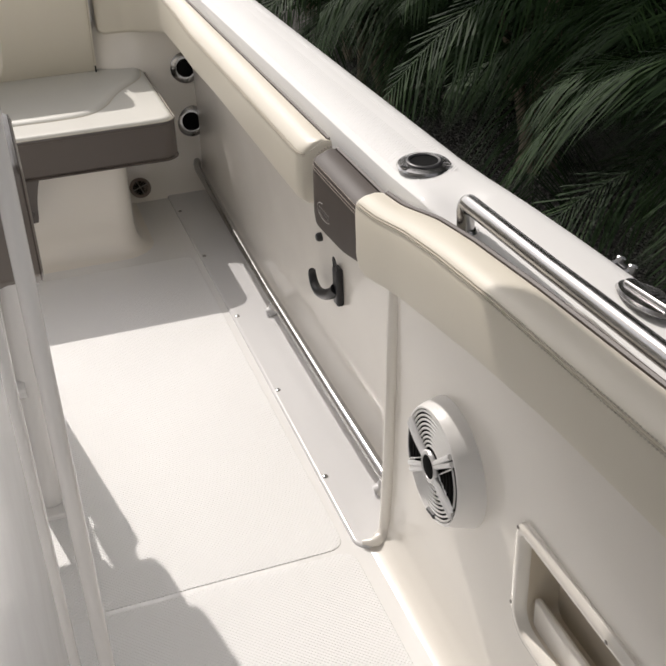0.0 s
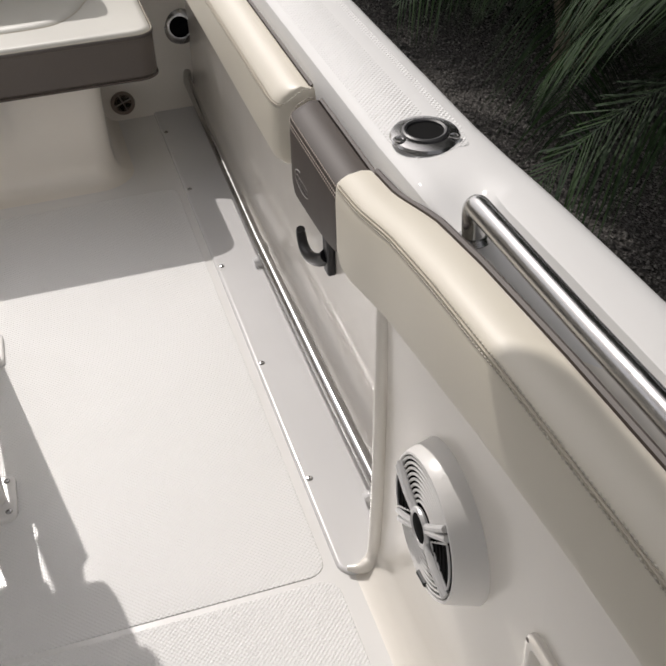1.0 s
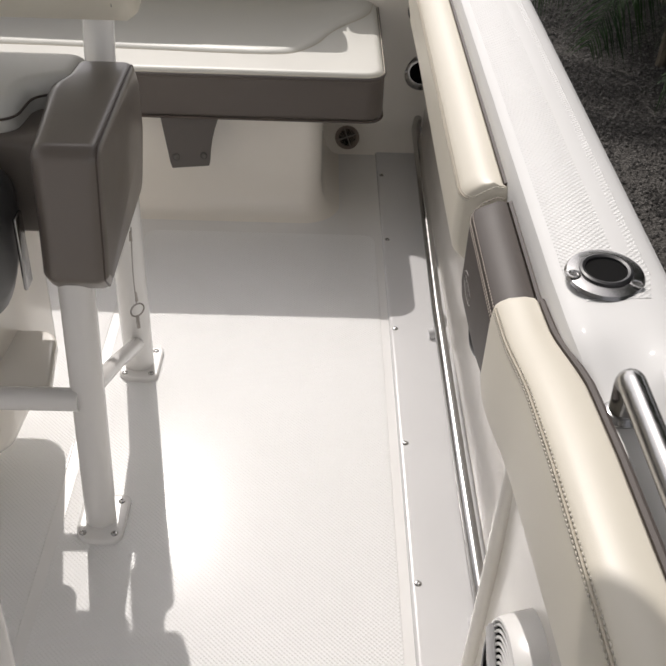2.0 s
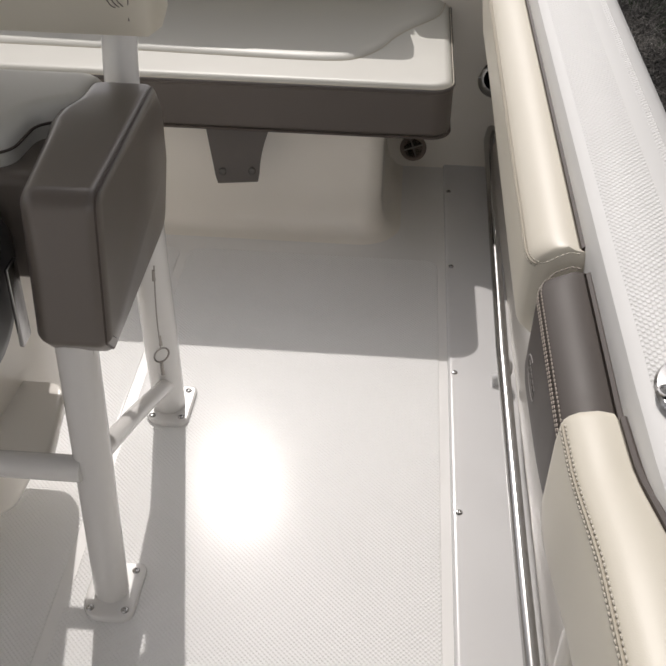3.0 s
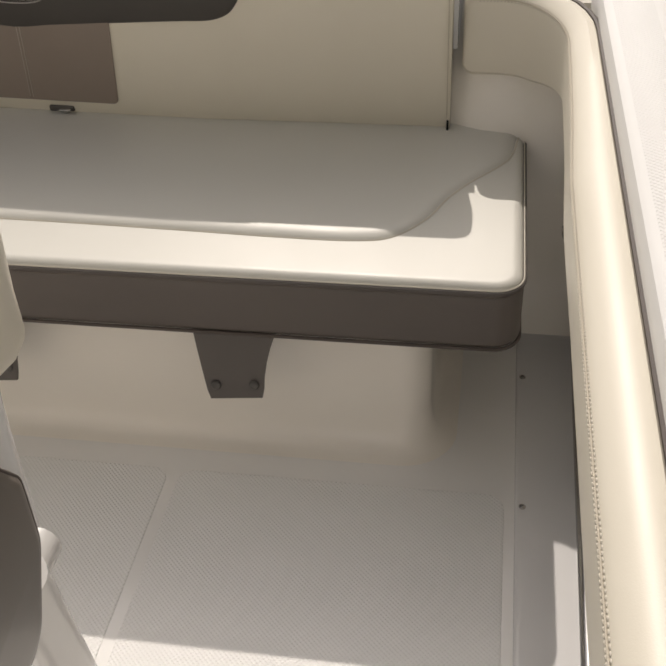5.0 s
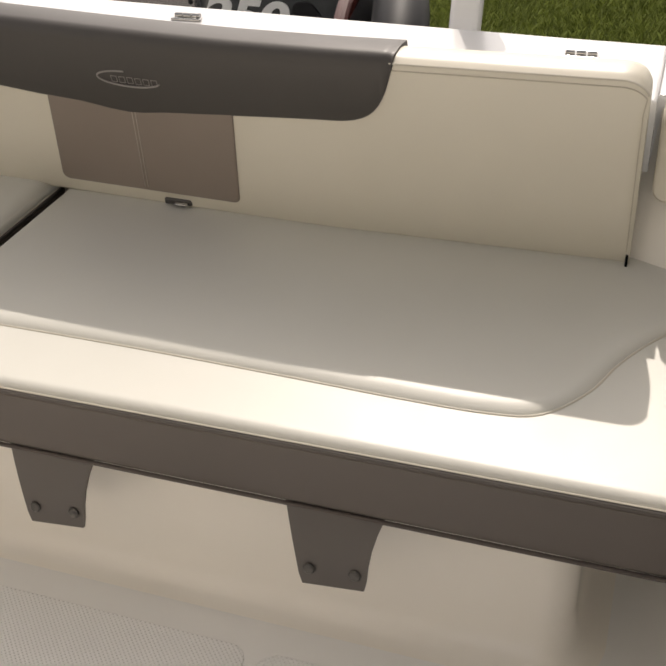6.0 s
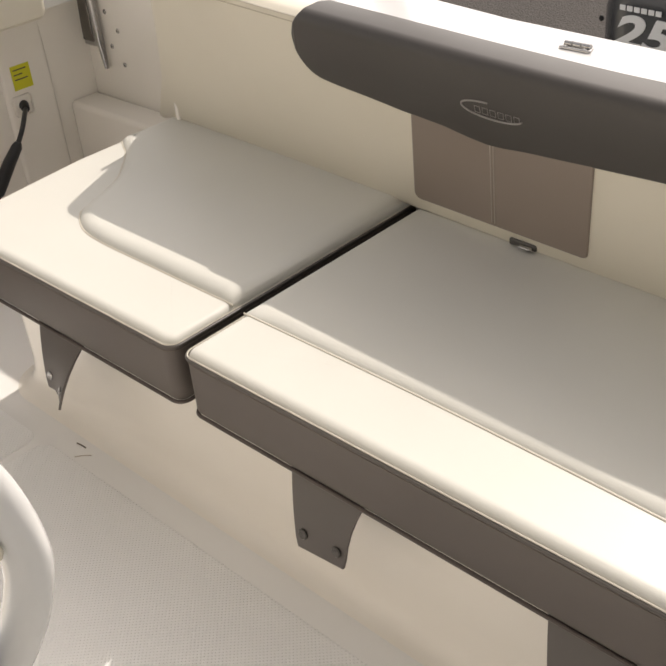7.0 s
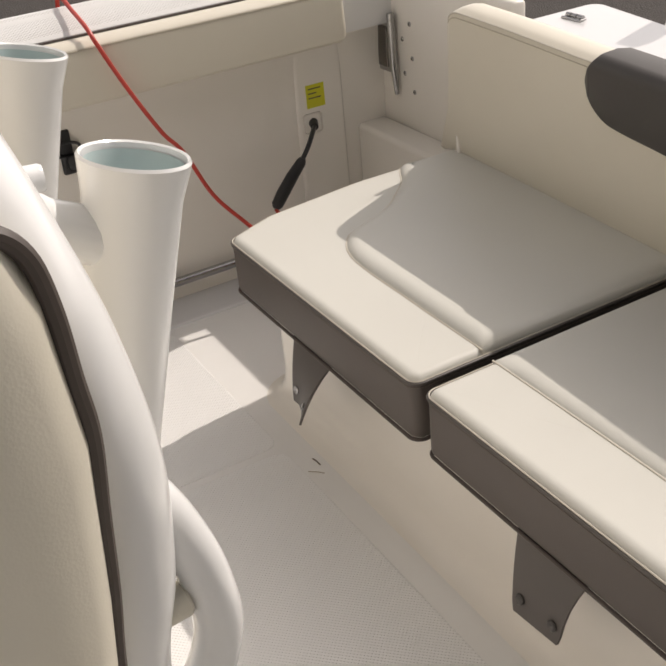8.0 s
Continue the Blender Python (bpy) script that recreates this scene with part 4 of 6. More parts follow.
def backrest():
    t = thing("bench_back_cushion", (-0.98, 0.96, 0.42), "cream vinyl bench back with taupe centre and dark head pad", "bench back")
    X0, X1 = -1.925, -0.166
    rings, seam, seam2 = [], [], []
    prof = [(0.975, 0.396), (0.955, 0.396), (0.948, 0.400), (back_face(0.41), 0.410), (back_face(0.50), 0.50), (back_face(0.60), 0.60), (back_face(0.695), 0.695), (back_face(0.710) + 0.0005, 0.710), (back_face(0.715) + 0.0015, 0.7185),
            (0.876, 0.7240), (0.886, 0.7268), (0.910, 0.7280), (0.930, 0.7240), (0.940, 0.714), (0.943, 0.69), (0.97, 0.50), (0.975, 0.41)]
    for u in [0.0, 0.001, 0.003, 0.007, 0.013, 0.021, 0.032, 0.04]:
        k = max(0.0, 1 - u / 0.036)
        drop = 0.036 * (1 - math.sqrt(max(0.0, 1 - k * k))) * 0.8
        shrink = 0.016 * max(0.0, 1 - u / 0.016) ** 2
        ring = []
        for y, z in prof:
            side = 1 if y < 0.92 else -1
            ring.append((u, y + side * shrink * 0.5, z - drop * max(0.0, (z - 0.55) / 0.17)))
        rings.append(ring)
    full = [[(X0 + u + 0.122 * (z - 0.40) / 0.285, y, z) for u, y, z in r] for r in rings] + [[(x, y, z) for u, y, z in rings[-1]] for x in (-1.62, -1.53, -1.4, -1.31, -1.22, -1.11, -1.0, -0.9, -0.8, -0.65)] + [[(X1 - u, y, z) for u, y, z in r] for r in rings[::-1]]
    piece("cushion", bent(loft(full)), CREAM, t, "cream vinyl cushion", 50)
    seam = [Vector(r[8]) + Vector((0, -0.0006, 0.0006)) for r in full[1:-1]]
    seam2 = [Vector(r[7]) + Vector((0, -0.0006, -0.001)) for r in full[2:-2]]
    side = [Vector((X1 - 0.006, back_face(z) - 0.0004, z)) for z in (0.67, 0.60, 0.50, 0.42)]
    piece("stitching", bent(welt(seam, 0.0018)), THREAD, t, "pale welt along the top edge")
    piece("stitching", bent(welt(seam2 + side, 0.0009)), SEAM_TAN, t, "tan double stitching")
    # taupe centre panel
    lean = -0.235
    pan = rounded([(-1.164, 0.431, 0.012), (-0.808, 0.432, 0.012), (-0.783, 0.615, 0.0), (-0.977, 0.596, 0.0), (-1.130, 0.6075, 0.0)], 4)
    pm = Matrix(((1, 0, 0, 0), (0, lean, -1, 0.940 - lean * 0.40), (0, 1, 0, 0), (0, 0, 0, 1)))
    piece("centre_panel", bent(moved(pillow(pan, -0.006, 0.004, 0.003, 0.001, 3), pm)), TAUPE_LIGHT, t, "taupe vinyl centre panel")
    for dx in (-0.003, 0.003):
        piece("panel_seam", bent(welt([(-0.986 + dx, back_face(0.44) - 0.004, 0.44), (-0.966 + dx, back_face(0.592) - 0.004, 0.592)], 0.0011)), THREAD2, t)
    # dark head pad wrapped over the top
    rise = [(-1.2205, 0.6075), (-1.146, 0.602), (-1.06, 0.5985), (-1.01, 0.592), (-0.973, 0.589), (-0.945, 0.591), (-0.91, 0.596), (-0.88, 0.599), (-0.835, 0.603), (-0.777, 0.608), (-0.70, 0.6135), (-0.640, 0.617)]
    nose = smooth_path([(-1.3875, 0.700, 0), (-1.387, 0.6767, 0), (-1.383, 0.655, 0), (-1.3715, 0.6357, 0), (-1.348, 0.6195, 0), (-1.307, 0.613, 0), (-1.221, 0.6075, 0)], 4)
    low = [(p.x, p.y) for p in nose]
    bend = [(-0.600, 0.6185), (-0.575, 0.624), (-0.556, 0.634), (-0.542, 0.650), (-0.530, 0.673), (-0.521, 0.700), (-0.516, 0.716)]
    low += rise[:-1] + [(p.x, p.y) for p in smooth_path([(x, z, 0) for x, z in rise[-1:] + bend], 4)]
    rings = []
    for x, b in low:
        f, m = back_face(b), max(0.708, b + 0.004)
        k = min(1.0, (-0.5155 - x) / 0.014, (x + 1.388) / 0.006 + 0.2)          # thins out towards both ends
        d = 0.0024 + 0.0038 * max(0.0, k)
        y0, crest = back_face(m) - d, 0.7300 + 0.0030 * max(0.0, k)
        ring = [(x, f + 0.004, b), (x, f - 0.5 * d, b + 0.0008), (x, f - d, b + 0.004), (x, y0, m)]
        ring += [(x, y0 + 0.020 * (1 - math.cos(q)), max(m, 0.712) + (crest - max(m, 0.712)) * math.sin(q)) for q in (radians(g) for g in (18, 36, 54, 72, 90))]
        rings.append(ring + [(x, 0.912, crest + 0.0015), (x, 0.944, 0.728), (x, 0.950, 0.716), (x, 0.91, 0.712), (x, 0.90, 0.70)])
        back = 0.030 * max(0.0, 1 - (x + 1.3875) / 0.06)          # the rounded upper corner of the pad's end
        rings[-1] = [(px + back * min(1.0, max(0.0, (pz - 0.68) / 0.05)) ** 1.5, py, pz) for px, py, pz in rings[-1]]
    piece("head_pad", bent(loft(rings)), PAD_SATIN, t, "dark taupe vinyl head pad over the top edge", 50)
    arc = [(-0.955 + 0.057 * math.cos(a), back_face(0.654 + 0.013 * math.sin(a)) - 0.0068, 0.654 + 0.013 * math.sin(a)) for a in (radians(95 + 11 * k) for k in range(24))]
    piece("emblem_arc", bent(welt(arc, 0.0015)), DECAL2, t, "pale embossed crescent emblem")
    for k in range(6):
        x = -0.986 + 0.0145 * k
        box = [(x + dx, back_face(z) - 0.0066, z) for dx, z in ((0, 0.647), (0.010, 0.647), (0.010, 0.657), (0, 0.657))]
        piece("emblem_bar", bent(tube(box, 0.0007, 5, closed=True)), DECAL2, t, "pale embossed outline")
    # Dark strip stands for the shade in the gap beside the back's lower corner
    piece("gap_shade", rbox(X1 - 0.006, X1 - 0.002, 0.926, 0.944, 0.392, 0.424, 0.001), NEAR_BLACK, t, "dark strip painting the shaded gap at the cushion's lower corner")
    l = thing("seat_latch", (-0.925, 0.93, 0.42), "small chrome latch at the bench back", "latch")
    piece("body", moved(rbox(-0.026, 0.026, -0.008, 0.010, 0.0, 0.012, 0.003), Matrix.Translation((-0.931, 0.953, 0.409))), FASTENER, l, "dark weathered latch body")
    piece("tongue", moved(rbox(-0.010, 0.014, -0.012, 0.0, 0.002, 0.007, 0.002), Matrix.Translation((-0.924, 0.948, 0.410))), STEEL, l, "small steel tongue")


backrest()


# ---- transom deck fittings ----
def cup_holder():
    t = thing("cup_holder", CUP, "stainless steel cup holder sunk in the transom deck", "cup holder")
    m = Matrix.Translation(CUP + Vector((0, 0, 0.0003)))
    piece("rim", lathe([(0.046, -0.001), (0.056, 0.0), (0.0565, 0.0018), (0.054, 0.0036), (0.049, 0.0030), (0.0466, 0.0012), (0.0462, -0.001), (0.046, -0.001)], 40, m, False), STEEL, t, "polished rim")
    cup = [(0.0468, 0.0015), (0.0462, -0.004), (0.0448, -0.045), (0.0425, -0.062), (0.036, -0.069), (0.0, -0.070)]
    rings = [[m @ Vector((max(rr, 1e-4) * math.cos(k * math.pi / 20), max(rr, 1e-4) * math.sin(k * math.pi / 20), z)) for k in range(40)] for rr, z in cup]
    piece("well", loft(rings, caps=False), SHADED_STEEL, t, "brushed steel cup, inner shade put into its colour")


cup_holder()


def deck_hinge(x, y):
    z = DECK
    t = thing("deck_hinge", (x, y, z), "small cast stainless hinge on the white deck", "hinge", "deck hinges")
    piece("leaf", moved(pillow(rounded([(-0.031, -0.012, 0.004), (0.031, -0.012, 0.004), (0.024, 0.014, 0.008), (-0.024, 0.014, 0.008)], 4), 0, 0.0045, 0.002, 0.0005, 3), Matrix.Translation((x, y, z))), STEEL, t, "polished leaf")
    for k in (-1, 0, 1):
        piece("knuckle", tube([(x + k * 0.017 - 0.007, y + 0.002, z + 0.006), (x + k * 0.017 + 0.007, y + 0.002, z + 0.006)], 0.0055, 12), STEEL, t, "rolled knuckle")
    for sgn in (-1, 1):
        screw(t, (x + sgn * 0.018, y - 0.008, z + 0.0045), (0, 0, 1), scale=0.55)


deck_hinge(-0.283, 1.112)
deck_hinge(-0.988, 1.178)
deck_hinge(-1.784, 1.249)


def stern_post(x, y, lean):
    """Flat-sided white leg rising aft of the deck."""
    t = thing("stern_post", (x, y, DECK), "leaning white painted post behind the transom deck", "post", "posts behind the transom")
    rings = []
    for k in range(7):
        u = k / 6
        o = rounded([(x - 0.026 + lean * u, y + 0.25 * u, 0.012), (x + 0.026 + lean * u, y + 0.25 * u, 0.012), (x + 0.026 + lean * u, y + 0.07 + 0.25 * u, 0.02), (x - 0.026 + lean * u, y + 0.07 + 0.25 * u, 0.02)], 4)
        rings.append([(p.x, p.y, DECK - 0.10 + 0.55 * u) for p in o])
    piece("leg", loft(rings), POWDER, t, "white tapered leg")
    piece("foot", pillow(rounded([(x - 0.05, y - 0.025, 0.02), (x + 0.05, y - 0.025, 0.02), (x + 0.05, y + 0.16, 0.02), (x - 0.05, y + 0.16, 0.02)], 5), DECK - 0.12, DECK - 0.075, 0.008, 0.004, 3), POWDER, t, "white mounting foot")


stern_post(-0.512, 1.262, 0.0)
stern_post(-1.655, 1.365, 0.0)
fixed("wall_engine_shelf", rbox(-1.855, 0.06, 1.11, 1.50, DECK - 0.16, DECK - 0.119, 0.008), GELCOAT, "white fibreglass shelf behind the transom", category="wall")


# ---- starboard door and wall ----
def transom_door():
    t = thing("door_1", (-2.1, 1.15, 0.1), "cream-white fibreglass transom door, closed", "door", kind="structure")
    piece("panel", rbox(-2.41, -1.865, 1.15, 1.19, 0.06, 0.70, 0.010), LINER, t, "smooth fibreglass door panel")
    h = thing("door_latch", (-2.36, 1.14, 0.5), "polished stainless door latch with a vertical rod", "latch")
    piece("plate", rbox(-2.400, -2.335, 1.139, 1.151, 0.450, 0.580, 0.004), STEEL, h, "polished plate")
    # Raised block in darker steel; the slot's shade is only its colour
    piece("recess", rbox(-2.391, -2.348, 1.136, 1.140, 0.463, 0.568, 0.002), SHADED_STEEL, h, "steel block coloured as the shaded slot")
    piece("rod", tube([(-2.310, 1.136, 0.402), (-2.314, 1.134, 0.47), (-2.320, 1.134, 0.606)], [0.006, 0.010, 0.010], 14), STEEL, h, "polished rod")
    for x, z in ((-2.259, 0.587), (-2.293, 0.544), (-2.253, 0.502), (-2.289, 0.458), (-2.249, 0.417)):
        screw(t, (x, 1.15, z), (0, -1, 0), scale=1.05)


transom_door()
fixed("wall_starboard_sill", rbox(-2.40, -1.863, 1.06, 1.151, -0.01, 0.322, 0.014, 5), LINER, "cream-white moulded step below the transom door", category="wall")
fixed("wall_starboard_passage", rbox(-1.864, -1.852, 0.992, 1.19, -0.01, 0.655, 0.004), LINER, "cream-white end panel of the bench passage", category="wall")
fixed("wall_starboard_pillar", rbox(-2.43, -2.385, 0.882, 1.02, -0.01, 0.60, 0.010), LINER, "cream-white moulded pillar in the starboard corner", category="wall")


def starboard_cords():
    s = thing("warning_label", (-2.34, 0.9, 0.45), "small yellow sticker with dark print", "label")
    piece("sticker", rbox(-2.3855, -2.3838, 0.910, 0.963, 0.399, 0.459, 0), YELLOW, s)
    for k in range(3):
        piece("print_bar", rbox(-2.3839, -2.3834, 0.916, 0.952 - 0.012 * (k % 2), 0.447 - 0.012 * k, 0.450 - 0.012 * k, 0), INK, s, "dark print bar")
    c = thing("shore_power_cord", (-2.28, 0.86, 0.3), "red cord plugged into a black connector over the side", "cord")
    piece("outlet_plate", rbox(-2.387, -2.380, 0.895, 0.947, 0.335, 0.387, 0.008), LINER, c, "cream-white outlet plate")
    piece("plug", tube([(-2.382, 0.921, 0.362), (-2.360, 0.913, 0.358)], [0.013, 0.010], 14), BLACK, c, "black plug")
    lead = smooth_path([(-2.362, 0.913, 0.358), (-2.33, 0.889, 0.356), (-2.30, 0.858, 0.338), (-2.298, 0.836, 0.308)], 5)
    piece("lead", tube(lead, 0.006, 10), BLACK, c, "black lead")
    piece("connector", tube([(-2.298, 0.838, 0.312), (-2.298, 0.832, 0.303), (-2.296, 0.80, 0.272), (-2.292, 0.766, 0.236), (-2.29, 0.748, 0.214), (-2.288, 0.742, 0.206)], [0.008, 0.013, 0.0155, 0.0165, 0.015, 0.008], 14), BLACK, c, "black moulded connector")
    path = smooth_path([(-2.66, 0.36, -0.6), (-2.56, 0.365, 0.50), (-2.500, 0.366, 0.735), (-2.455, 0.366, 0.772), (-2.38, 0.364, 0.757), (-2.30, 0.364, 0.735), (-2.268, 0.372, 0.700), (-2.255, 0.413, 0.602), (-2.252, 0.470, 0.490), (-2.245, 0.512, 0.430), (-2.235, 0.562, 0.315), (-2.22, 0.632, 0.222), (-2.18, 0.71, 0.12), (-2.16, 0.78, 0.04), (-2.19, 0.80, 0.02), (-2.25, 0.79, 0.08), (-2.288, 0.742, 0.206)], 8)
    piece("cord", tube(path, 0.0049, 10), RED, c, "red rubber cord")


starboard_cords()
fixed("trim_toe_bar_starboard", tube([(2 * MID - 0.09, -1.5, 0.055), (2 * MID - 0.09, 0.85, 0.06)], 0.0115, 14), STEEL, "stainless toe rail along the starboard side", category="rail")


def floor_twig(points, r, mat, label):
    t = thing("twig", points[0], label, "twig", "bits on the floor")
    piece("stem", tube(smooth_path(points, 4), r, 6), mat, t)


TWIG = material("dry brown twig", (0.10, 0.075, 0.05), 0.8)
TWIG_PALE = material("dry pale stalk", (0.36, 0.30, 0.23), 0.8)
floor_twig([(-1.601, 0.434, -0.0048), (-1.588, 0.4355, -0.004), (-1.575, 0.436, -0.0048)], 0.0013, TWIG, "small dry brown twig lying on the white floor")
floor_twig([(-1.571, 0.407, -0.0053), (-1.56, 0.419, -0.0046), (-1.548, 0.430, -0.0053)], 0.0008, TWIG_PALE, "thin pale dry stalk lying on the white floor")


# ---- helm seat ----
def helm_seat():
    t = thing("leaning_post", (MID, -0.42, 0.0), "double helm seat with taupe cushions on white tube legs", "leaning post")
    L, R = 2 * MID + 0.455, -0.455
    for sgn in (1, -1):
        def sx(x, sgn=sgn):
            return x if sgn > 0 else 2 * MID - x
        # legs, base plates
        for (y0, y1, x1, rad) in ((-0.145, -0.255, -0.505, 0.029), (-0.572, -0.59, -0.508, 0.0255)):
            leg = tube([(sx(-0.525), y0, 0.004), (sx((-0.525 + x1) / 2), (y0 + y1) / 2, 0.25), (sx(x1), y1, 0.50)], rad, 20)
            piece("leg", leg, POWDER, t, "white powder-coated leg")
            pl = pillow(rounded([(sx(-0.562), y0 - 0.050, 0.03), (sx(-0.484), y0 - 0.054, 0.02), (sx(-0.482), y0 + 0.054, 0.012), (sx(-0.562), y0 + 0.054, 0.012)][::sgn], 4), -0.006, 0.005, 0.003, 0.001, 3)
            plate = piece("base_plate", pl, POWDER, t, "white floor plate")
            for px in (-0.497, -0.549):
                for py in (0.038, -0.036):
                    s = screw(None, (sx(px), y0 + py, 0.005), (0, 0, 1))
                    sub(s, plate)
        piece("side_rail", tube([(sx(-0.506), -0.60, 0.487), (sx(-0.506), -0.20, 0.487)], 0.022, 16), POWDER, t)
        # back frame: upright bending into the top bar
        up = smooth_path([(sx(-0.528), -0.205, 0.49), (sx(-0.526), -0.204, 0.70), (sx(-0.505), -0.197, 0.865), (sx(-0.498), -0.186, 0.93), (sx(-0.495), -0.182, 0.99), (sx(-0.499), -0.188, 1.045), (sx(-0.510), -0.196, 1.083), (sx(-0.533), -0.204, 1.116), (sx(-0.578), -0.21, 1.139), (sx(-0.68), -0.212, 1.148), (sx(-0.90), -0.212, 1.15), (MID, -0.212, 1.15)], 6)
        piece("back_frame", tube(up, 0.0245, 24), SKYLIT_WHITE, t, "white powder-coated back frame tube")
        piece("frame_stub", lathe([(0.0058, 0), (0.0058, 0.018), (0.005, 0.0195), (0.0036, 0.0195), (0.0034, 0.016), (0, 0.016)], 18, facing((sx(-0.5365), -0.188, 1.102), (0.1 * sgn, 1, -0.05))), SKYLIT_WHITE, t, "short white stub with an open end")
        # grab loop behind the frame end
        loop = smooth_path([(sx(-0.502), -0.190, 0.985), (sx(-0.502), -0.168, 0.962), (sx(-0.502), -0.153, 0.925), (sx(-0.502), -0.146, 0.89), (sx(-0.502), -0.147, 0.862), (sx(-0.506), -0.160, 0.828), (sx(-0.512), -0.19, 0.79)], 6)
        piece("grab_loop", tube(loop, 0.0125, 16), SKYLIT_WHITE, t, "white grab loop")
        piece("loop_stop", lathe([(0.009, 0), (0.009, 0.012), (0.007, 0.014), (0, 0.014)], 18, facing((sx(-0.500), -0.172, 0.895), (0, 1, 0.1))), CREAM, t, "cream plastic stop")
    # seat base, raised side bolsters, pale seat panel
    base = rounded([(L + 0.085, -0.49, 0.02), (R - 0.085, -0.49, 0.02), (R - 0.085, -0.26, 0.03), (L + 0.085, -0.26, 0.03)], 5)
    piece("seat_base", pillow(base, 0.505, 0.655, 0.016, 0.01, 4), TAUPE_MID, t, "dark taupe vinyl seat base")
    prof = rounded([(-0.602, 0.486, 0.014), (-0.626, 0.512, 0.012), (-0.598, 0.695, 0.024), (-0.45, 0.696, 0.0), (-0.41, 0.6965, 0.0), (-0.385, 0.6965, 0.0), (-0.355, 0.697, 0.0), (-0.300, 0.697, 0.022), (-0.268, 0.655, 0.03), (-0.266, 0.575, 0.05), (-0.312, 0.486, 0.045)], 6)
    for sgn in (1, -1):
        def sx(x, sgn=sgn):
            return x if sgn > 0 else 2 * MID - x
        rings = []
        for k in range(6):
            a = math.pi / 2 * k / 5
            rings.append([(sx(R - 0.016 + 0.016 * math.sin(a)), p.x, p.y) for p in inset(prof, 0.016 * (1 - math.cos(a)))])
        inner = []
        for k in range(6):
            a = math.pi / 2 * k / 5
            inner.append([(sx(R - 0.072 - 0.022 * math.sin(a) - lerp([(-0.62, -0.004), (-0.50, 0.004), (-0.40, 0.018), (-0.375, 0.016), (-0.35, 0.0)], p.x)), p.x, p.y) for p in inset(prof, 0.022 * (1 - math.cos(a)))])
        bol = piece("side_bolster", loft(rings[::-1] + inner), TAUPE_MID, t, "dark taupe vinyl side bolster", 60)
        rim = [Vector((sx(R - 0.005), p.x, p.y)) for p in inset(prof, 0.0045)]
        sub(piece("welt", tube(rim, 0.0016, 6, closed=True), PIPING, None, "dark sewn edge"), bol)
    pad = rounded([(L + 0.142, -0.475, 0.03), (R - 0.142, -0.475, 0.03), (R - 0.134, -0.395, 0.03), (R - 0.074, -0.362, 0.03), (R - 0.066, -0.262, 0.035), (L + 0.066, -0.262, 0.035), (L + 0.074, -0.362, 0.03), (L + 0.134, -0.395, 0.03)], 6)
    panel = piece("seat_panel", pillow(pad, 0.63, 0.698, 0.026, 0.004, 6), WHITE_VINYL, t, "off-white seat panel", 60)
    sub(piece("welt", tube([Vector((p.x, p.y, 0.6745)) for p in inset(pad, -0.0005)], 0.002, 6, closed=True), PIPING, None, "dark sewn edge"), panel)
    # rolled flip-up thigh bolsters ahead of the seat
    for x0, x1 in ((-1.12, -0.606), (2 * MID + 0.606, 2 * MID + 1.12)):
        outer = x1 if x1 > -1 else x0
        prof = [Vector((-0.588 + 0.104 * math.cos(a), 0.553 + 0.104 * math.sin(a) + 0.012 * math.cos(a))) for a in (2 * math.pi * k / 28 for k in range(28))]
        rings = []
        for x, d in ((x0, 0.030), (x0 + 0.008, 0.008), (x0 + 0.026, 0.0), (x1 - 0.026, 0.0), (x1 - 0.008, 0.008), (x1, 0.030)):
            rings.append([(x, p.x, p.y) for p in inset(prof, d)])
        roll = piece("thigh_bolster", loft(rings), WHITE_VINYL, t, "off-white rolled thigh bolster", 60)
        end = 1 if outer == x1 else -1
        cap = [[(outer + end * dx, p.x, p.y - 0.004) for p in inset(prof, d)] for dx, d in ((-0.010, 0.010), (-0.002, 0.009), (0.005, 0.016), (0.008, 0.034))]
        sub(piece("end_panel", loft(cap), CHARCOAL, None, "charcoal vinyl end panel", 60), roll)
        piece("hinge_arm", rbox(outer + end * 0.018 - 0.003, outer + end * 0.018 + 0.003, -0.565, -0.535, 0.455, 0.57, 0.002), STEEL, t, "flat steel hinge arm")
    # footrest between the front legs
    piece("foot_bar", tube([(2 * MID + 0.525, -0.60, 0.285), (-0.525, -0.60, 0.285)], 0.018, 16), POWDER, t, "white cross bar")
    piece("foot_rest", pillow(rounded([(2 * MID + 0.57, -0.595, 0.02), (-0.57, -0.595, 0.02), (-0.59, -0.44, 0.03), (2 * MID + 0.59, -0.44, 0.03)], 5), 0.270, 0.296, 0.006, 0.004, 3), LINER, t, "cream-white footrest shelf")
    piece("locker", pillow(rounded([(2 * MID + 0.66, -0.56, 0.05), (-0.66, -0.56, 0.05), (-0.64, -0.24, 0.05), (2 * MID + 0.64, -0.24, 0.05)], 6), 0.10, 0.505, 0.01, 0.05, 5), LINER, t, "cream-white moulded locker under the seat")
    piece("rear_bar", tube([(2 * MID + 0.51, -0.23, 0.40), (-0.51, -0.23, 0.40)], 0.014, 14), POWDER, t)
    # backrest cushion
    rings = []
    prof = [(-0.212, 0.748), (-0.235, 0.742), (-0.285, 0.752), (-0.300, 0.79), (-0.296, 0.95), (-0.285, 1.06), (-0.262, 1.108), (-0.225, 1.120), (-0.202, 1.114), (-0.194, 1.09), (-0.190, 1.03), (-0.197, 0.955), (-0.208, 0.87), (-0.214, 0.79)]
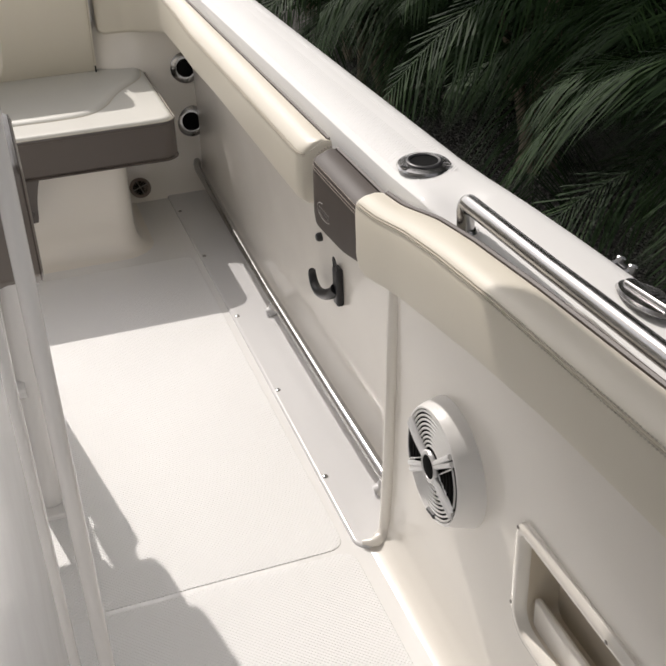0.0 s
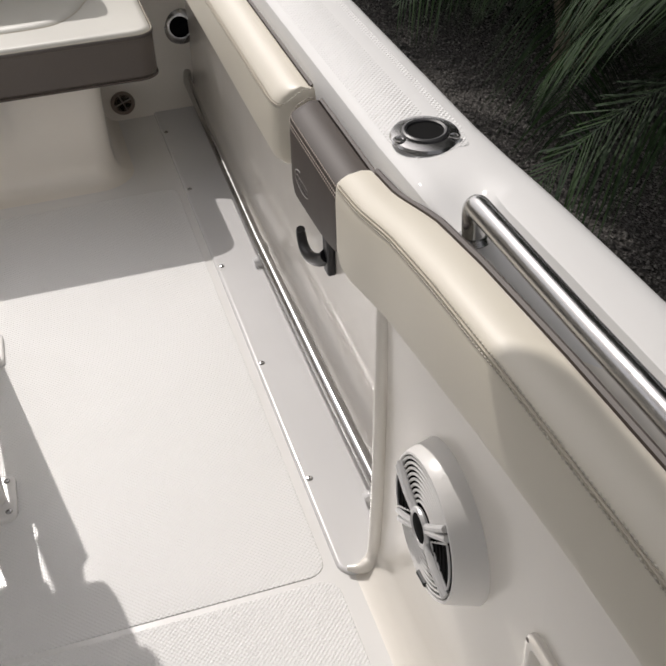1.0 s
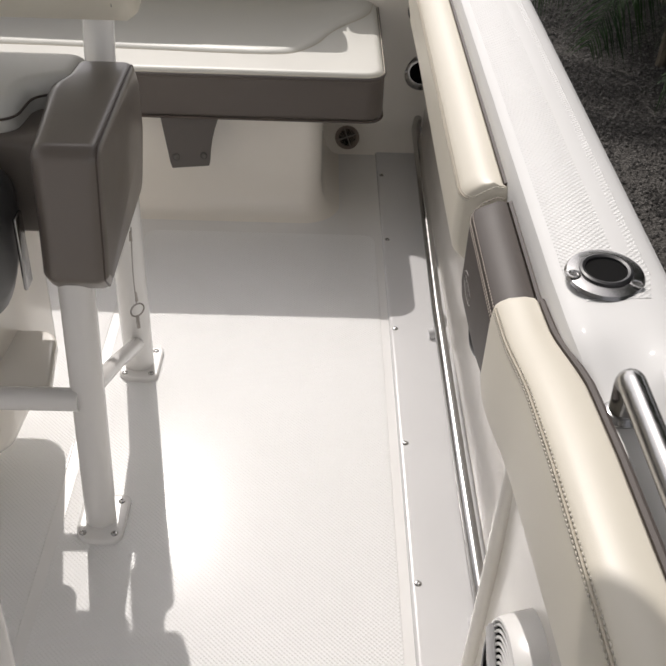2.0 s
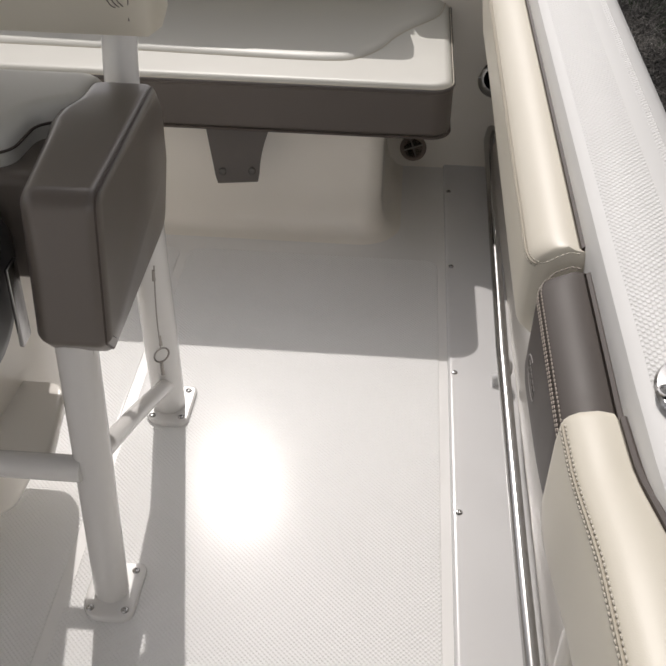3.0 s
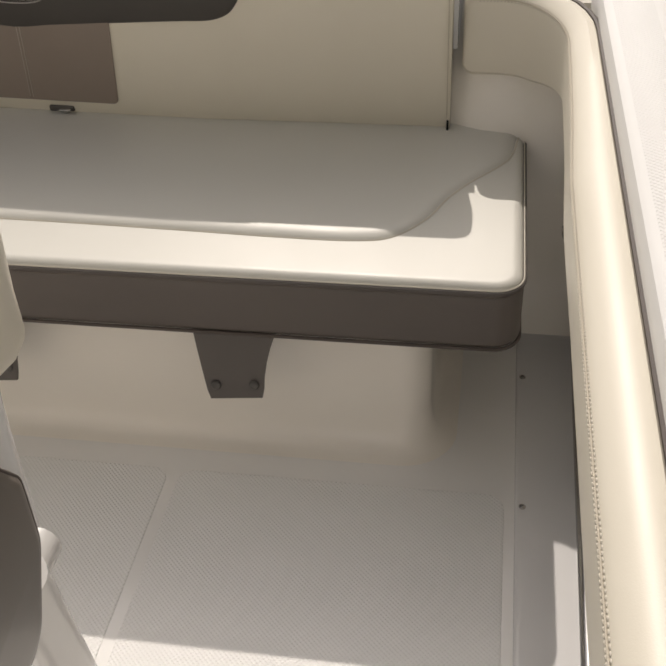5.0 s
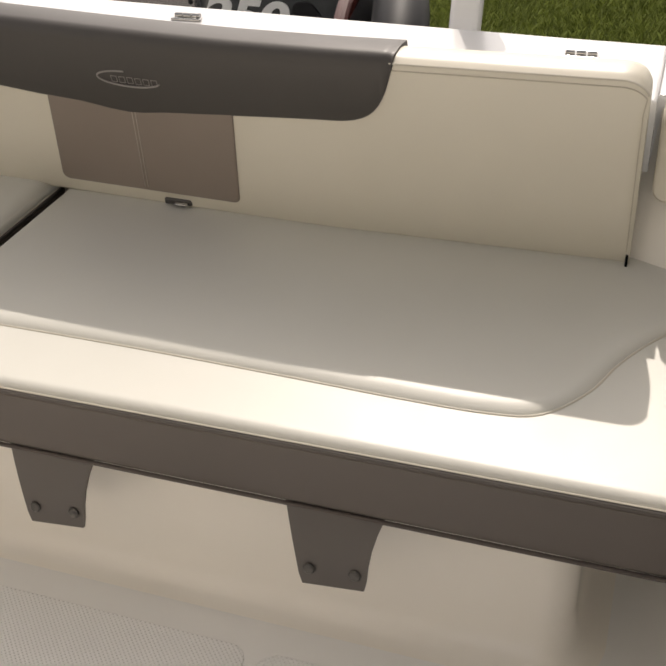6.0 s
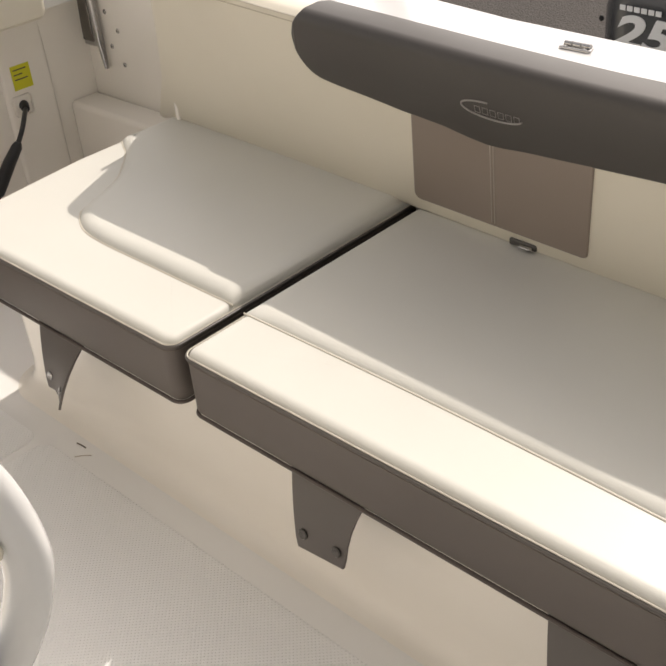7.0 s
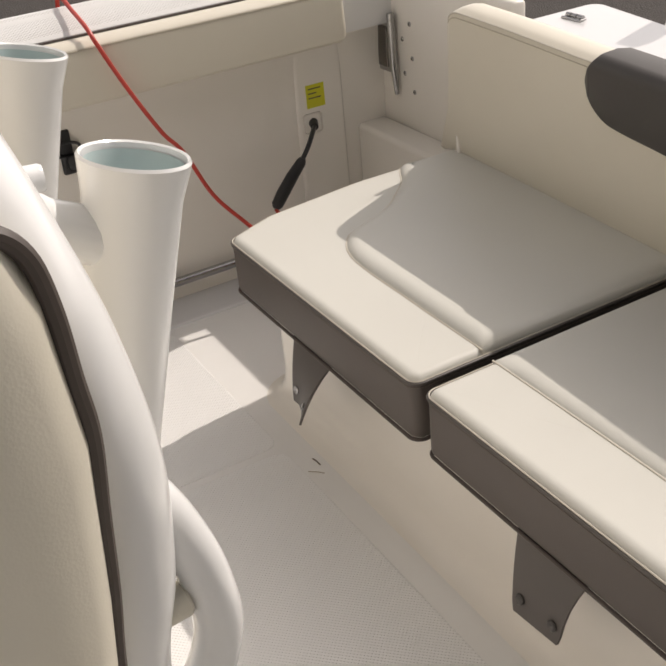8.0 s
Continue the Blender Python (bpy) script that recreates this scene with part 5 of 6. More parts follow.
    for x, k in ((2 * MID + 0.446, 0.35), (2 * MID + 0.450, 0.75), (2 * MID + 0.456, 0.93), (2 * MID + 0.463, 1.0), (2 * MID + 0.49, 1.0), (-0.49, 1.0), (-0.463, 1.0), (-0.456, 0.93), (-0.450, 0.75), (-0.446, 0.35)):
        rings.append([(x, -0.245 + (y + 0.245) * k, 0.93 + (z - 0.93) * (0.5 + 0.5 * k)) for y, z in prof])
    piece("backrest", loft(rings), CREAM, t, "cream vinyl backrest cushion", 50)
    edge = [Vector((-0.461, y, z)) for y, z in ((-0.216, 0.77), (-0.208, 0.87), (-0.203, 0.92), (-0.198, 0.955), (-0.194, 0.993), (-0.190, 1.029), (-0.191, 1.055), (-0.192, 1.083), (-0.196, 1.105), (-0.207, 1.116), (-0.228, 1.121), (-0.262, 1.109))]
    piece("back_piping", tube(smooth_path(edge, 6), 0.0038, 10), PIPING, t, "dark piping on the backrest edge")
    def on_back(x, z):
        y = lerp([(0.752, -0.285), (0.79, -0.300), (0.95, -0.296), (1.06, -0.285)], z)
        return Vector((x, -0.2455 + (y + 0.245) * (1.0 if x < -0.49 else 1.0 - 0.03 * (x + 0.49) / 0.028), z))
    for dx in (0.0, 0.0048, 0.0096):
        row = [on_back(x - dx, z - 0.9 * dx * f) for x, z, f in ((-0.528, 0.95, 0), (-0.523, 0.89, 0.1), (-0.517, 0.853, 0.3), (-0.507, 0.825, 0.5), (-0.495, 0.803, 0.6), (-0.488, 0.795, 0.2))]
        piece("back_stitching", welt(smooth_path(row, 5), 0.0007), THREAD3, t, "curved taupe stitching")
    piece("back_seam", welt([on_back(-0.4775 - 0.004 * k / 6, 1.0 - 0.2 * k / 6) for k in range(7)] + [on_back(-0.484, 0.775)], 0.0008), THREAD3, t, "sewn vertical seam")
    # rod holders welded behind the top bar
    for x, y, z in ((-0.655, -0.094, 1.054), (-0.88, -0.089, 1.064), (2 * MID + 0.88, -0.089, 1.064), (2 * MID + 0.655, -0.094, 1.054)):
        m = Matrix.Translation((x, y, z)) @ pose(0, 0, 0, -14, 0, 0)
        cupb = lathe([(0.0215, -0.23), (0.0225, -0.20), (0.0258, -0.07), (0.0275, -0.022), (0.0305, -0.004), (0.0310, -0.0005), (0.0298, 0.0012), (0.0284, 0.0002), (0.0272, -0.006), (0.0262, -0.06), (0.022, -0.19), (0.0, -0.19)], 36, m)
        rh = piece("rod_tube", cupb, SKYLIT_WHITE, t, "white flared rod holder tube")
        li = piece("sleeve", lathe([(0.0268, -0.003), (0.0258, -0.008), (0.0248, -0.05), (0.0215, -0.185), (0, -0.186)], 32, m, False), SLEEVE, None, "pale green inner sleeve")
        sub(li, rh)
        piece("weld_arm", tube([(x, -0.19, 1.06), (x, -0.15, 1.03), (x, y, 1.0)], [0.021, 0.016, 0.017], 16), SKYLIT_WHITE, t, "white welded bracket")
    for sgn in (1, -1):
        x = -0.517 if sgn > 0 else 2 * MID + 0.517
        piece("brace", tube([(x, -0.59, 0.285), (x, -0.38, 0.185), (x, -0.17, 0.075)], [0.014, 0.014, 0.013], 14), POWDER, t, "white diagonal brace between the legs")
    # lanyard with a split ring
    piece("lanyard", tube(smooth_path([(-0.488, -0.285, 0.40), (-0.490, -0.288, 0.35), (-0.491, -0.290, 0.30), (-0.490, -0.290, 0.248)], 4), 0.0012, 6), STEEL_DARK, t, "thin wire lanyard")
    ring = [(-0.489 + 0.012 * math.cos(a), -0.292 + 0.006 * math.sin(a), 0.236 + 0.009 * math.sin(a) + 0.005 * math.cos(a)) for a in (2 * math.pi * k / 20 for k in range(20))]
    for z in (0.385, 0.262):
        piece("crimp", tube([(-0.4895, -0.2885, z + 0.009), (-0.4895, -0.2885, z - 0.009)], [0.0018, 0.0030], 8), STEEL_DARK, t, "crimped wire end")
    piece("split_ring", tube(ring, 0.0016, 6, closed=True), STEEL_DARK, t, "steel split ring")
    piece("pin", tube([(-0.489, -0.297, 0.226), (-0.488, -0.300, 0.203)], 0.0034, 10), STEEL_DARK, t, "locking pin")


helm_seat()

# helm console ahead of the seat and the hard top over it
con = rounded([(2 * MID + 0.52, -3.2, 0.08), (-0.52, -3.2, 0.08), (-0.52, -1.30, 0.05), (2 * MID + 0.52, -1.30, 0.05)], 6)
c = thing("helm_console", (MID, -2.2, 0.0), "white moulded helm console beside the walkway", "console")
piece("body", pillow(con, 0.07, 1.05, 0.05, 0.01, 5), GELCOAT, c, "white fibreglass console body")
piece("base", pillow(inset(con, 0.02), -0.006, 0.075, 0.004, 0.004, 2), LINER, c, "recessed console base")
ROOF = 1.93
h = thing("hard_top", (MID, -1.5, ROOF), "white fibreglass hard top on tube legs over the helm", "hard top")
top = rounded([(2 * MID + 0.16, -3.3, 0.2), (-0.16, -3.3, 0.2), (-0.16, -0.085, 0.10), (2 * MID + 0.16, -0.085, 0.10)], 8)
piece("roof", pillow(top, ROOF, ROOF + 0.05, 0.02, 0.02, 4), GELCOAT, h, "white roof shell")
for x, x2 in ((-0.482, -0.528), (2 * MID + 0.482, 2 * MID + 0.528)):
    for xx in (x, x2):
        piece("roof_leg", tube([(xx, -1.14, 0.0), (xx, -1.14, ROOF + 0.01)], 0.0115, 14), POWDER, h, "white tube leg")
for x in (-0.60, 2 * MID + 0.60):
    for y in (-1.75, -3.0):
        piece("roof_leg", tube([(x, y, 1.02), (x, y, ROOF + 0.01)], 0.025, 16), POWDER, h, "white tube leg")

mark = moved(rbox(-0.009, 0.009, -0.0007, 0.0007, 0.0, 0.0006, 0), Matrix.Translation((-0.912, 0.441, -0.0072)) @ Matrix.Rotation(0.2, 4, 'Z'))
piece("scuff", mark, INK, None, "short dark scuff").parent = bpy.data.objects["wall_bench_locker"]


# ---- engines behind the transom ----
def text_mesh(body, size, depth):
    cu = bpy.data.curves.new("text", 'FONT')
    cu.body, cu.size, cu.extrude, cu.align_x, cu.shear = body, size, depth, 'CENTER', 0.28
    cu.offset = 0.0035
    ob = bpy.data.objects.new("text", cu)
    scene.collection.objects.link(ob)
    me = bpy.data.meshes.new_from_object(ob.evaluated_get(bpy.context.evaluated_depsgraph_get()))
    bpy.data.objects.remove(ob)
    return me


def outboard(x):
    t = thing("outboard_engine", (x, 2.2, GROUND + 0.5), "dark grey outboard engine with a silver power number", "outboard engine")
    secs = []
    for z, w, y0, y1 in ((-0.20, 0.17, 1.95, 2.50), (0.05, 0.22, 1.92, 2.58), (0.30, 0.24, 1.90, 2.62), (0.48, 0.242, 1.90, 2.62), (0.62, 0.225, 1.93, 2.60), (0.72, 0.18, 1.98, 2.52), (0.77, 0.11, 2.1, 2.4)):
        secs.append([(p.x, p.y, z) for p in rounded([(x - w, y0, 0.09), (x + w, y0, 0.09), (x + w, y1, 0.12), (x - w, y1, 0.12)], 5)])
    piece("cowl", loft(secs), COWL, t, "dark grey glossy cowl", 40)
    band = [[(p.x, p.y, z) for p in rounded([(x - w, 1.897, 0.09), (x + w, 1.897, 0.09), (x + w, 2.615, 0.12), (x - w, 2.615, 0.12)], 5)] for z, w in ((0.18, 0.235), (0.185, 0.241), (0.23, 0.243), (0.235, 0.241))]
    piece("cowl_band", loft(band), COWL_BLACK, t, "black moulded band", 40)
    piece("midsection", pillow(rounded([(x - 0.09, 2.05, 0.05), (x + 0.09, 2.05, 0.05), (x + 0.09, 2.37, 0.06), (x - 0.09, 2.37, 0.06)], 5), -1.0, -0.18, 0.02, 0.02, 3), COWL, t)
    piece("lower_unit", pillow(rounded([(x - 0.04, 2.03, 0.03), (x + 0.04, 2.03, 0.03), (x + 0.03, 2.45, 0.02), (x - 0.03, 2.45, 0.02)], 4), GROUND + 0.02, -0.98, 0.02, 0.02, 3), COWL, t)
    piece("bracket", rbox(x - 0.14, x + 0.14, 1.10, 2.06, -0.55, 0.10, 0.03), COWL_BLACK, t, "black mounting bracket")
    # the number leans to one side and is wide for its height
    stand = Matrix(((1.40, 0.0, 0, x - 0.076), (0, 0.0, -1, 1.8985), (-0.05, 1, 0.0, 0.402), (0, 0, 0, 1)))
    num = text_mesh("250", 0.108, 0.0015)
    num.transform(stand)
    piece("power_number", num, DECAL, t, "silver-white number decal")
    for k in range(6):
        piece("maker_bar", moved(rbox(-0.066 + 0.013 * k, -0.056 + 0.013 * k, 0.086, 0.098, 0.0, 0.0015, 0), stand), DECAL, t, "silver-white bar")
    flank = rounded([(0.21, -0.12, 0.02), (0.335, -0.12, 0.02), (0.325, 0.02, 0.03), (0.285, 0.075, 0.03), (0.235, 0.07, 0.02)], 4)
    piece("cowl_panel", moved(pillow(flank, -0.004, 0.004, 0.003, 0.001, 3), Matrix(((1, 0, 0, x - 0.17), (0, 0.0, -1, 1.8985), (0, 1, 0.0, 0.405), (0, 0, 0, 1)))), COWL_BLACK, t, "black moulded panel")
    piece("cowl_latch", lathe([(0.007, 0), (0.007, 0.003), (0.004, 0.004), (0, 0.004)], 14, facing(Vector((x - 0.217, 1.905, 0.462)), Vector((-0.3, -1, 0)))), COWL_BLACK, t, "small black latch")


outboard(MID)

bow = thing("rigging_hose", (-0.75, 1.3, 0.5), "black rigging hoses behind the transom", "hose")
piece("hose", tube(smooth_path([(-0.60, 1.09, 0.40), (-0.62, 1.25, 0.58), (-0.68, 1.5, 0.62), (-0.80, 1.8, 0.52), (-0.92, 1.95, 0.36)], 8), 0.055, 14), COWL_BLACK, bow, "thick black hose")
piece("hose", tube(smooth_path([(-0.68, 1.09, 0.40), (-0.72, 1.22, 0.62), (-0.77, 1.5, 0.66), (-0.86, 1.8, 0.55), (-0.95, 1.92, 0.40)], 8), 0.013, 10), DECAL_RED, bow, "dark red hose")


# ---- outside: ground, gravel, grass, palms ----
def ground_material():
    m = material("gravel and grass ground", (0.2, 0.19, 0.17), 0.9)
    v = node(m, "ShaderNodeTexVoronoi", Scale=60.0)
    m.node_tree.links.new(coords(m), v.inputs["Vector"])
    stones = node(m, "ShaderNodeValToRGB")
    stones.color_ramp.elements[0].color, stones.color_ramp.elements[1].color = (0.13, 0.122, 0.11, 1), (0.055, 0.05, 0.045, 1)
    stones.color_ramp.elements[0].position, stones.color_ramp.elements[1].position = 0.1, 0.7
    m.node_tree.links.new(v.outputs["Distance"], stones.inputs[0])
    grass = node(m, "ShaderNodeValToRGB")
    grass.color_ramp.elements[0].color, grass.color_ramp.elements[1].color = (0.05, 0.075, 0.015, 1), (0.14, 0.19, 0.04, 1)
    m.node_tree.links.new(noise_of(m, 6, 5), grass.inputs[0])
    sep = node(m, "ShaderNodeSeparateXYZ")
    m.node_tree.links.new(coords(m), sep.inputs[0])
    off = node(m, "ShaderNodeMath")
    off.operation = 'ADD'
    off.inputs[1].default_value = 1.0
    m.node_tree.links.new(sep.outputs[0], off.inputs[0])
    wide = node(m, "ShaderNodeMath")
    wide.operation = 'ABSOLUTE'
    m.node_tree.links.new(off.outputs[0], wide.inputs[0])
    near = node(m, "ShaderNodeMapRange", **{"From Min": 1.5, "From Max": 1.7})
    m.node_tree.links.new(wide.outputs[0], near.inputs["Value"])
    mix = node(m, "ShaderNodeMix")
    mix.data_type = 'RGBA'
    m.node_tree.links.new(near.outputs[0], mix.inputs["Factor"])
    m.node_tree.links.new(grass.outputs[0], mix.inputs["A"])
    m.node_tree.links.new(stones.outputs[0], mix.inputs["B"])
    # Mottled dark brown for all ground on the far starboard side, blended by x
    brown_tone = node(m, "ShaderNodeValToRGB")
    brown_tone.color_ramp.elements[0].color, brown_tone.color_ramp.elements[1].color = (0.022, 0.018, 0.015, 1), (0.06, 0.05, 0.043, 1)
    m.node_tree.links.new(noise_of(m, 22, 6), brown_tone.inputs[0])
    bed = node(m, "ShaderNodeMapRange", **{"From Min": -2.7, "From Max": -2.4})
    m.node_tree.links.new(sep.outputs[0], bed.inputs["Value"])
    last = node(m, "ShaderNodeMix")
    last.data_type = 'RGBA'
    m.node_tree.links.new(bed.outputs[0], last.inputs["Factor"])
    m.node_tree.links.new(brown_tone.outputs[0], last.inputs["A"])
    for o in mix.outputs:
        if o.type == 'RGBA':
            m.node_tree.links.new(o, last.inputs["B"])
    for o in last.outputs:
        if o.type == 'RGBA':
            m.node_tree.links.new(o, m.node_tree.nodes["Principled BSDF"].inputs["Base Color"])
    bump(m, v.outputs["Distance"], 0.02, 0.7)
    return m


bm = bmesh.new()
bmesh.ops.create_grid(bm, x_segments=8, y_segments=8, size=600)
bmesh.ops.translate(bm, vec=(0, 0, GROUND), verts=bm.verts[:])
for f in bm.faces:
    f.normal_flip() if f.normal.z < 0 else None
fixed("ground", bm, ground_material(), "grey gravel yard with bright green grass and a dark brown part", category="ground")

STONE = material("grey gravel stone", (0.2, 0.19, 0.175), 0.85)
isl = node(STONE, "ShaderNodeNewGeometry").outputs["Random Per Island"]
tint(STONE, isl, (0.05, 0.047, 0.043), (0.19, 0.178, 0.16), 0.0, 1.0)
BLADE = material("grass blade", (0.08, 0.13, 0.02), 0.6)
isl = node(BLADE, "ShaderNodeNewGeometry").outputs["Random Per Island"]
tint(BLADE, isl, (0.12, 0.15, 0.03), (0.38, 0.43, 0.13), 0.0, 1.0)
LEAF = material("palm leaf", (0.04, 0.08, 0.025), 0.65)
LEAF.node_tree.nodes["Principled BSDF"].inputs["Specular IOR Level"].default_value = 0.15
isl = node(LEAF, "ShaderNodeNewGeometry").outputs["Random Per Island"]
tint(LEAF, isl, (0.009, 0.024, 0.008), (0.028, 0.058, 0.016), 0.0, 1.0)
BARK = material("palm trunk", (0.16, 0.13, 0.10), 0.9)
tint(BARK, noise_of(BARK, 14, 5), (0.09, 0.075, 0.055), (0.22, 0.18, 0.13))
bump(BARK, noise_of(BARK, 30, 4), 0.01)


def soup(name, verts, faces, mat, label, category, kind="stuff"):
    me = bpy.data.meshes.new(name)
    me.from_pydata(verts, [], faces)
    me.materials.append(mat)
    ob = new(name, me)
    return tagged(ob, label, category, kind=kind)


def gravel():
    rng = random.Random(4)
    vs, fs = [], []
    base = [(1, 0, 0), (0, 1, 0), (-1, 0, 0), (0, -1, 0), (0, 0, 1), (0, 0, -0.6)]
    tri = [(0, 1, 4), (1, 2, 4), (2, 3, 4), (3, 0, 4), (1, 0, 5), (2, 1, 5), (3, 2, 5), (0, 3, 5)]
    for _ in range(34000):
        x, y = rng.uniform(0.5, 3.4), rng.uniform(-1.2, 7.5)
        s = rng.uniform(0.006, 0.015)
        a, n = rng.uniform(0, 6.28), len(vs)
        ca, sa = math.cos(a), math.sin(a)
        for bx, by, bz in base:
            px, py, pz = bx * s * rng.uniform(0.7, 1.3), by * s * rng.uniform(0.6, 1.1), bz * s * rng.uniform(0.45, 0.8)
            vs.append((x + px * ca - py * sa, y + px * sa + py * ca, GROUND + 0.008 + pz))
        fs += [tuple(n + i for i in f) for f in tri]
    soup("gravel", vs, fs, STONE, "loose grey gravel beside the boat", "gravel")


def lawn():
    rng = random.Random(5)
    vs, fs = [], []
    for _ in range(42000):
        x, y = rng.uniform(-2.4, 0.6), rng.uniform(5.5, 10.0)
        h, a = rng.uniform(0.04, 0.11), rng.uniform(0, 6.28)
        w, lean = rng.uniform(0.003, 0.006), rng.uniform(0.02, 0.07)
        cx, cy, n = math.cos(a), math.sin(a), len(vs)
        vs += [(x - cy * w, y + cx * w, GROUND), (x + cy * w, y - cx * w, GROUND), (x + cx * lean * 0.4, y + cy * lean * 0.4, GROUND + h * 0.7), (x + cx * lean, y + cy * lean, GROUND + h)]
        fs += [(n, n + 1, n + 2), (n + 1, n + 3, n + 2)]
    soup("grass", vs, fs, BLADE, "bright green lawn grass behind the boat", "grass")


def frond(rng, origin, az, length, rise, droop):
    """Leaflets along an arching midrib: vertices and faces."""
    vs, fs, rib = [], [], []
    n = 38
    d = Vector((math.cos(az), math.sin(az), 0))
    side = Vector((-d.y, d.x, 0))
    for k in range(n + 1):
        t = k / n
        rib.append(Vector(origin) + d * length * (t - 0.12 * t * t) + Vector((0, 0, rise * t - droop * t * t)))
    for k in range(n):
        b, w = len(vs), 0.008 * (1 - 0.8 * k / n)
        vs += [rib[k] - side * w, rib[k] + side * w, rib[k + 1] + side * w, rib[k + 1] - side * w]
        fs.append((b, b + 1, b + 2, b + 3))
        if k < 3:
            continue
        t = k / n
        ll = length * 0.34 * math.sin(math.pi * min(1, 0.16 + 0.84 * t)) ** 0.7 + 0.05
        fw = (rib[min(k + 1, n)] - rib[k]).normalized()
        for sgn in (-1, 1):
            for half in (0, 0.5):
                root = rib[k] + (rib[k + 1] - rib[k]) * half
                tip = root + (side * sgn * rng.uniform(0.65, 0.85) + fw * rng.uniform(0.55, 0.8)) * ll * rng.uniform(0.85, 1.1) + Vector((0, 0, -ll * rng.uniform(0.25, 0.55)))
                mid = root.lerp(tip, 0.45) + Vector((0, 0, ll * 0.10))
                wide = fw * 0.0075
                b = len(vs)
                vs += [root - wide * 0.5, root + wide * 0.5, mid + wide, mid - wide, tip]
                fs += [(b, b + 1, b + 2, b + 3), (b + 3, b + 2, b + 4)]
    return [tuple(v) for v in vs], fs


def palm(x, y, seed, height=1.2, n=16, size=1.5):
    rng = random.Random(seed)
    t = thing("palm", (x, y, GROUND), "clumping areca palm with dark green arching fronds in shade", "palm", "palms beside the boat")
    vs, fs = [], []
    stems = []
    for s in range(5):
        a = rng.uniform(0, 6.28)
        foot = Vector((x + 0.15 * math.cos(a), y + 0.15 * math.sin(a), GROUND - 0.02))
        head = foot + Vector((rng.uniform(-0.25, 0.25), rng.uniform(-0.25, 0.25), height * rng.uniform(0.6, 1.15)))
        stems.append(head)
        piece("trunk", tube([foot, foot.lerp(head, 0.5) + Vector((0.02, 0, 0)), head], [0.045, 0.035, 0.025], 8), BARK, t, "slim ringed stem")
    for k in range(n):
        head = stems[k % len(stems)]
        az = 2 * math.pi * k / n + rng.uniform(-0.3, 0.3)
        v, f = frond(rng, head, az, size * rng.uniform(0.75, 1.15), rng.uniform(0.5, 1.3), rng.uniform(0.7, 1.5))
        b = len(vs)
        vs += v
        fs += [tuple(b + i for i in q) for q in f]
    me = bpy.data.meshes.new("crown")
    me.from_pydata(vs, [], fs)
    me.materials.append(LEAF)
    ob = new("crown", me)
    hung(ob, t)
    tagged(ob, "dark green feathery fronds")


gravel()
lawn()
for k, (x, y, hgt, size) in enumerate(((2.6, 0.6, 1.3, 1.5), (3.2, 2.0, 1.5, 1.7), (2.9, 3.6, 1.2, 1.6), (3.6, 5.0, 1.6, 1.8), (4.6, 1.0, 1.8, 1.8), (4.8, 3.2, 2.0, 1.9), (5.0, 6.2, 2.0, 2.0), (2.6, -0.9, 1.2, 1.4), (4.2, 7.4, 1.5, 1.8), (2.8, 6.6, 1.2, 1.7), (3.0, 8.4, 1.4, 1.8), (2.4, 5.2, 0.9, 1.4), (3.9, 9.6, 1.8, 2.0))):
    palm(x, y, 20 + k, hgt, 18, size)


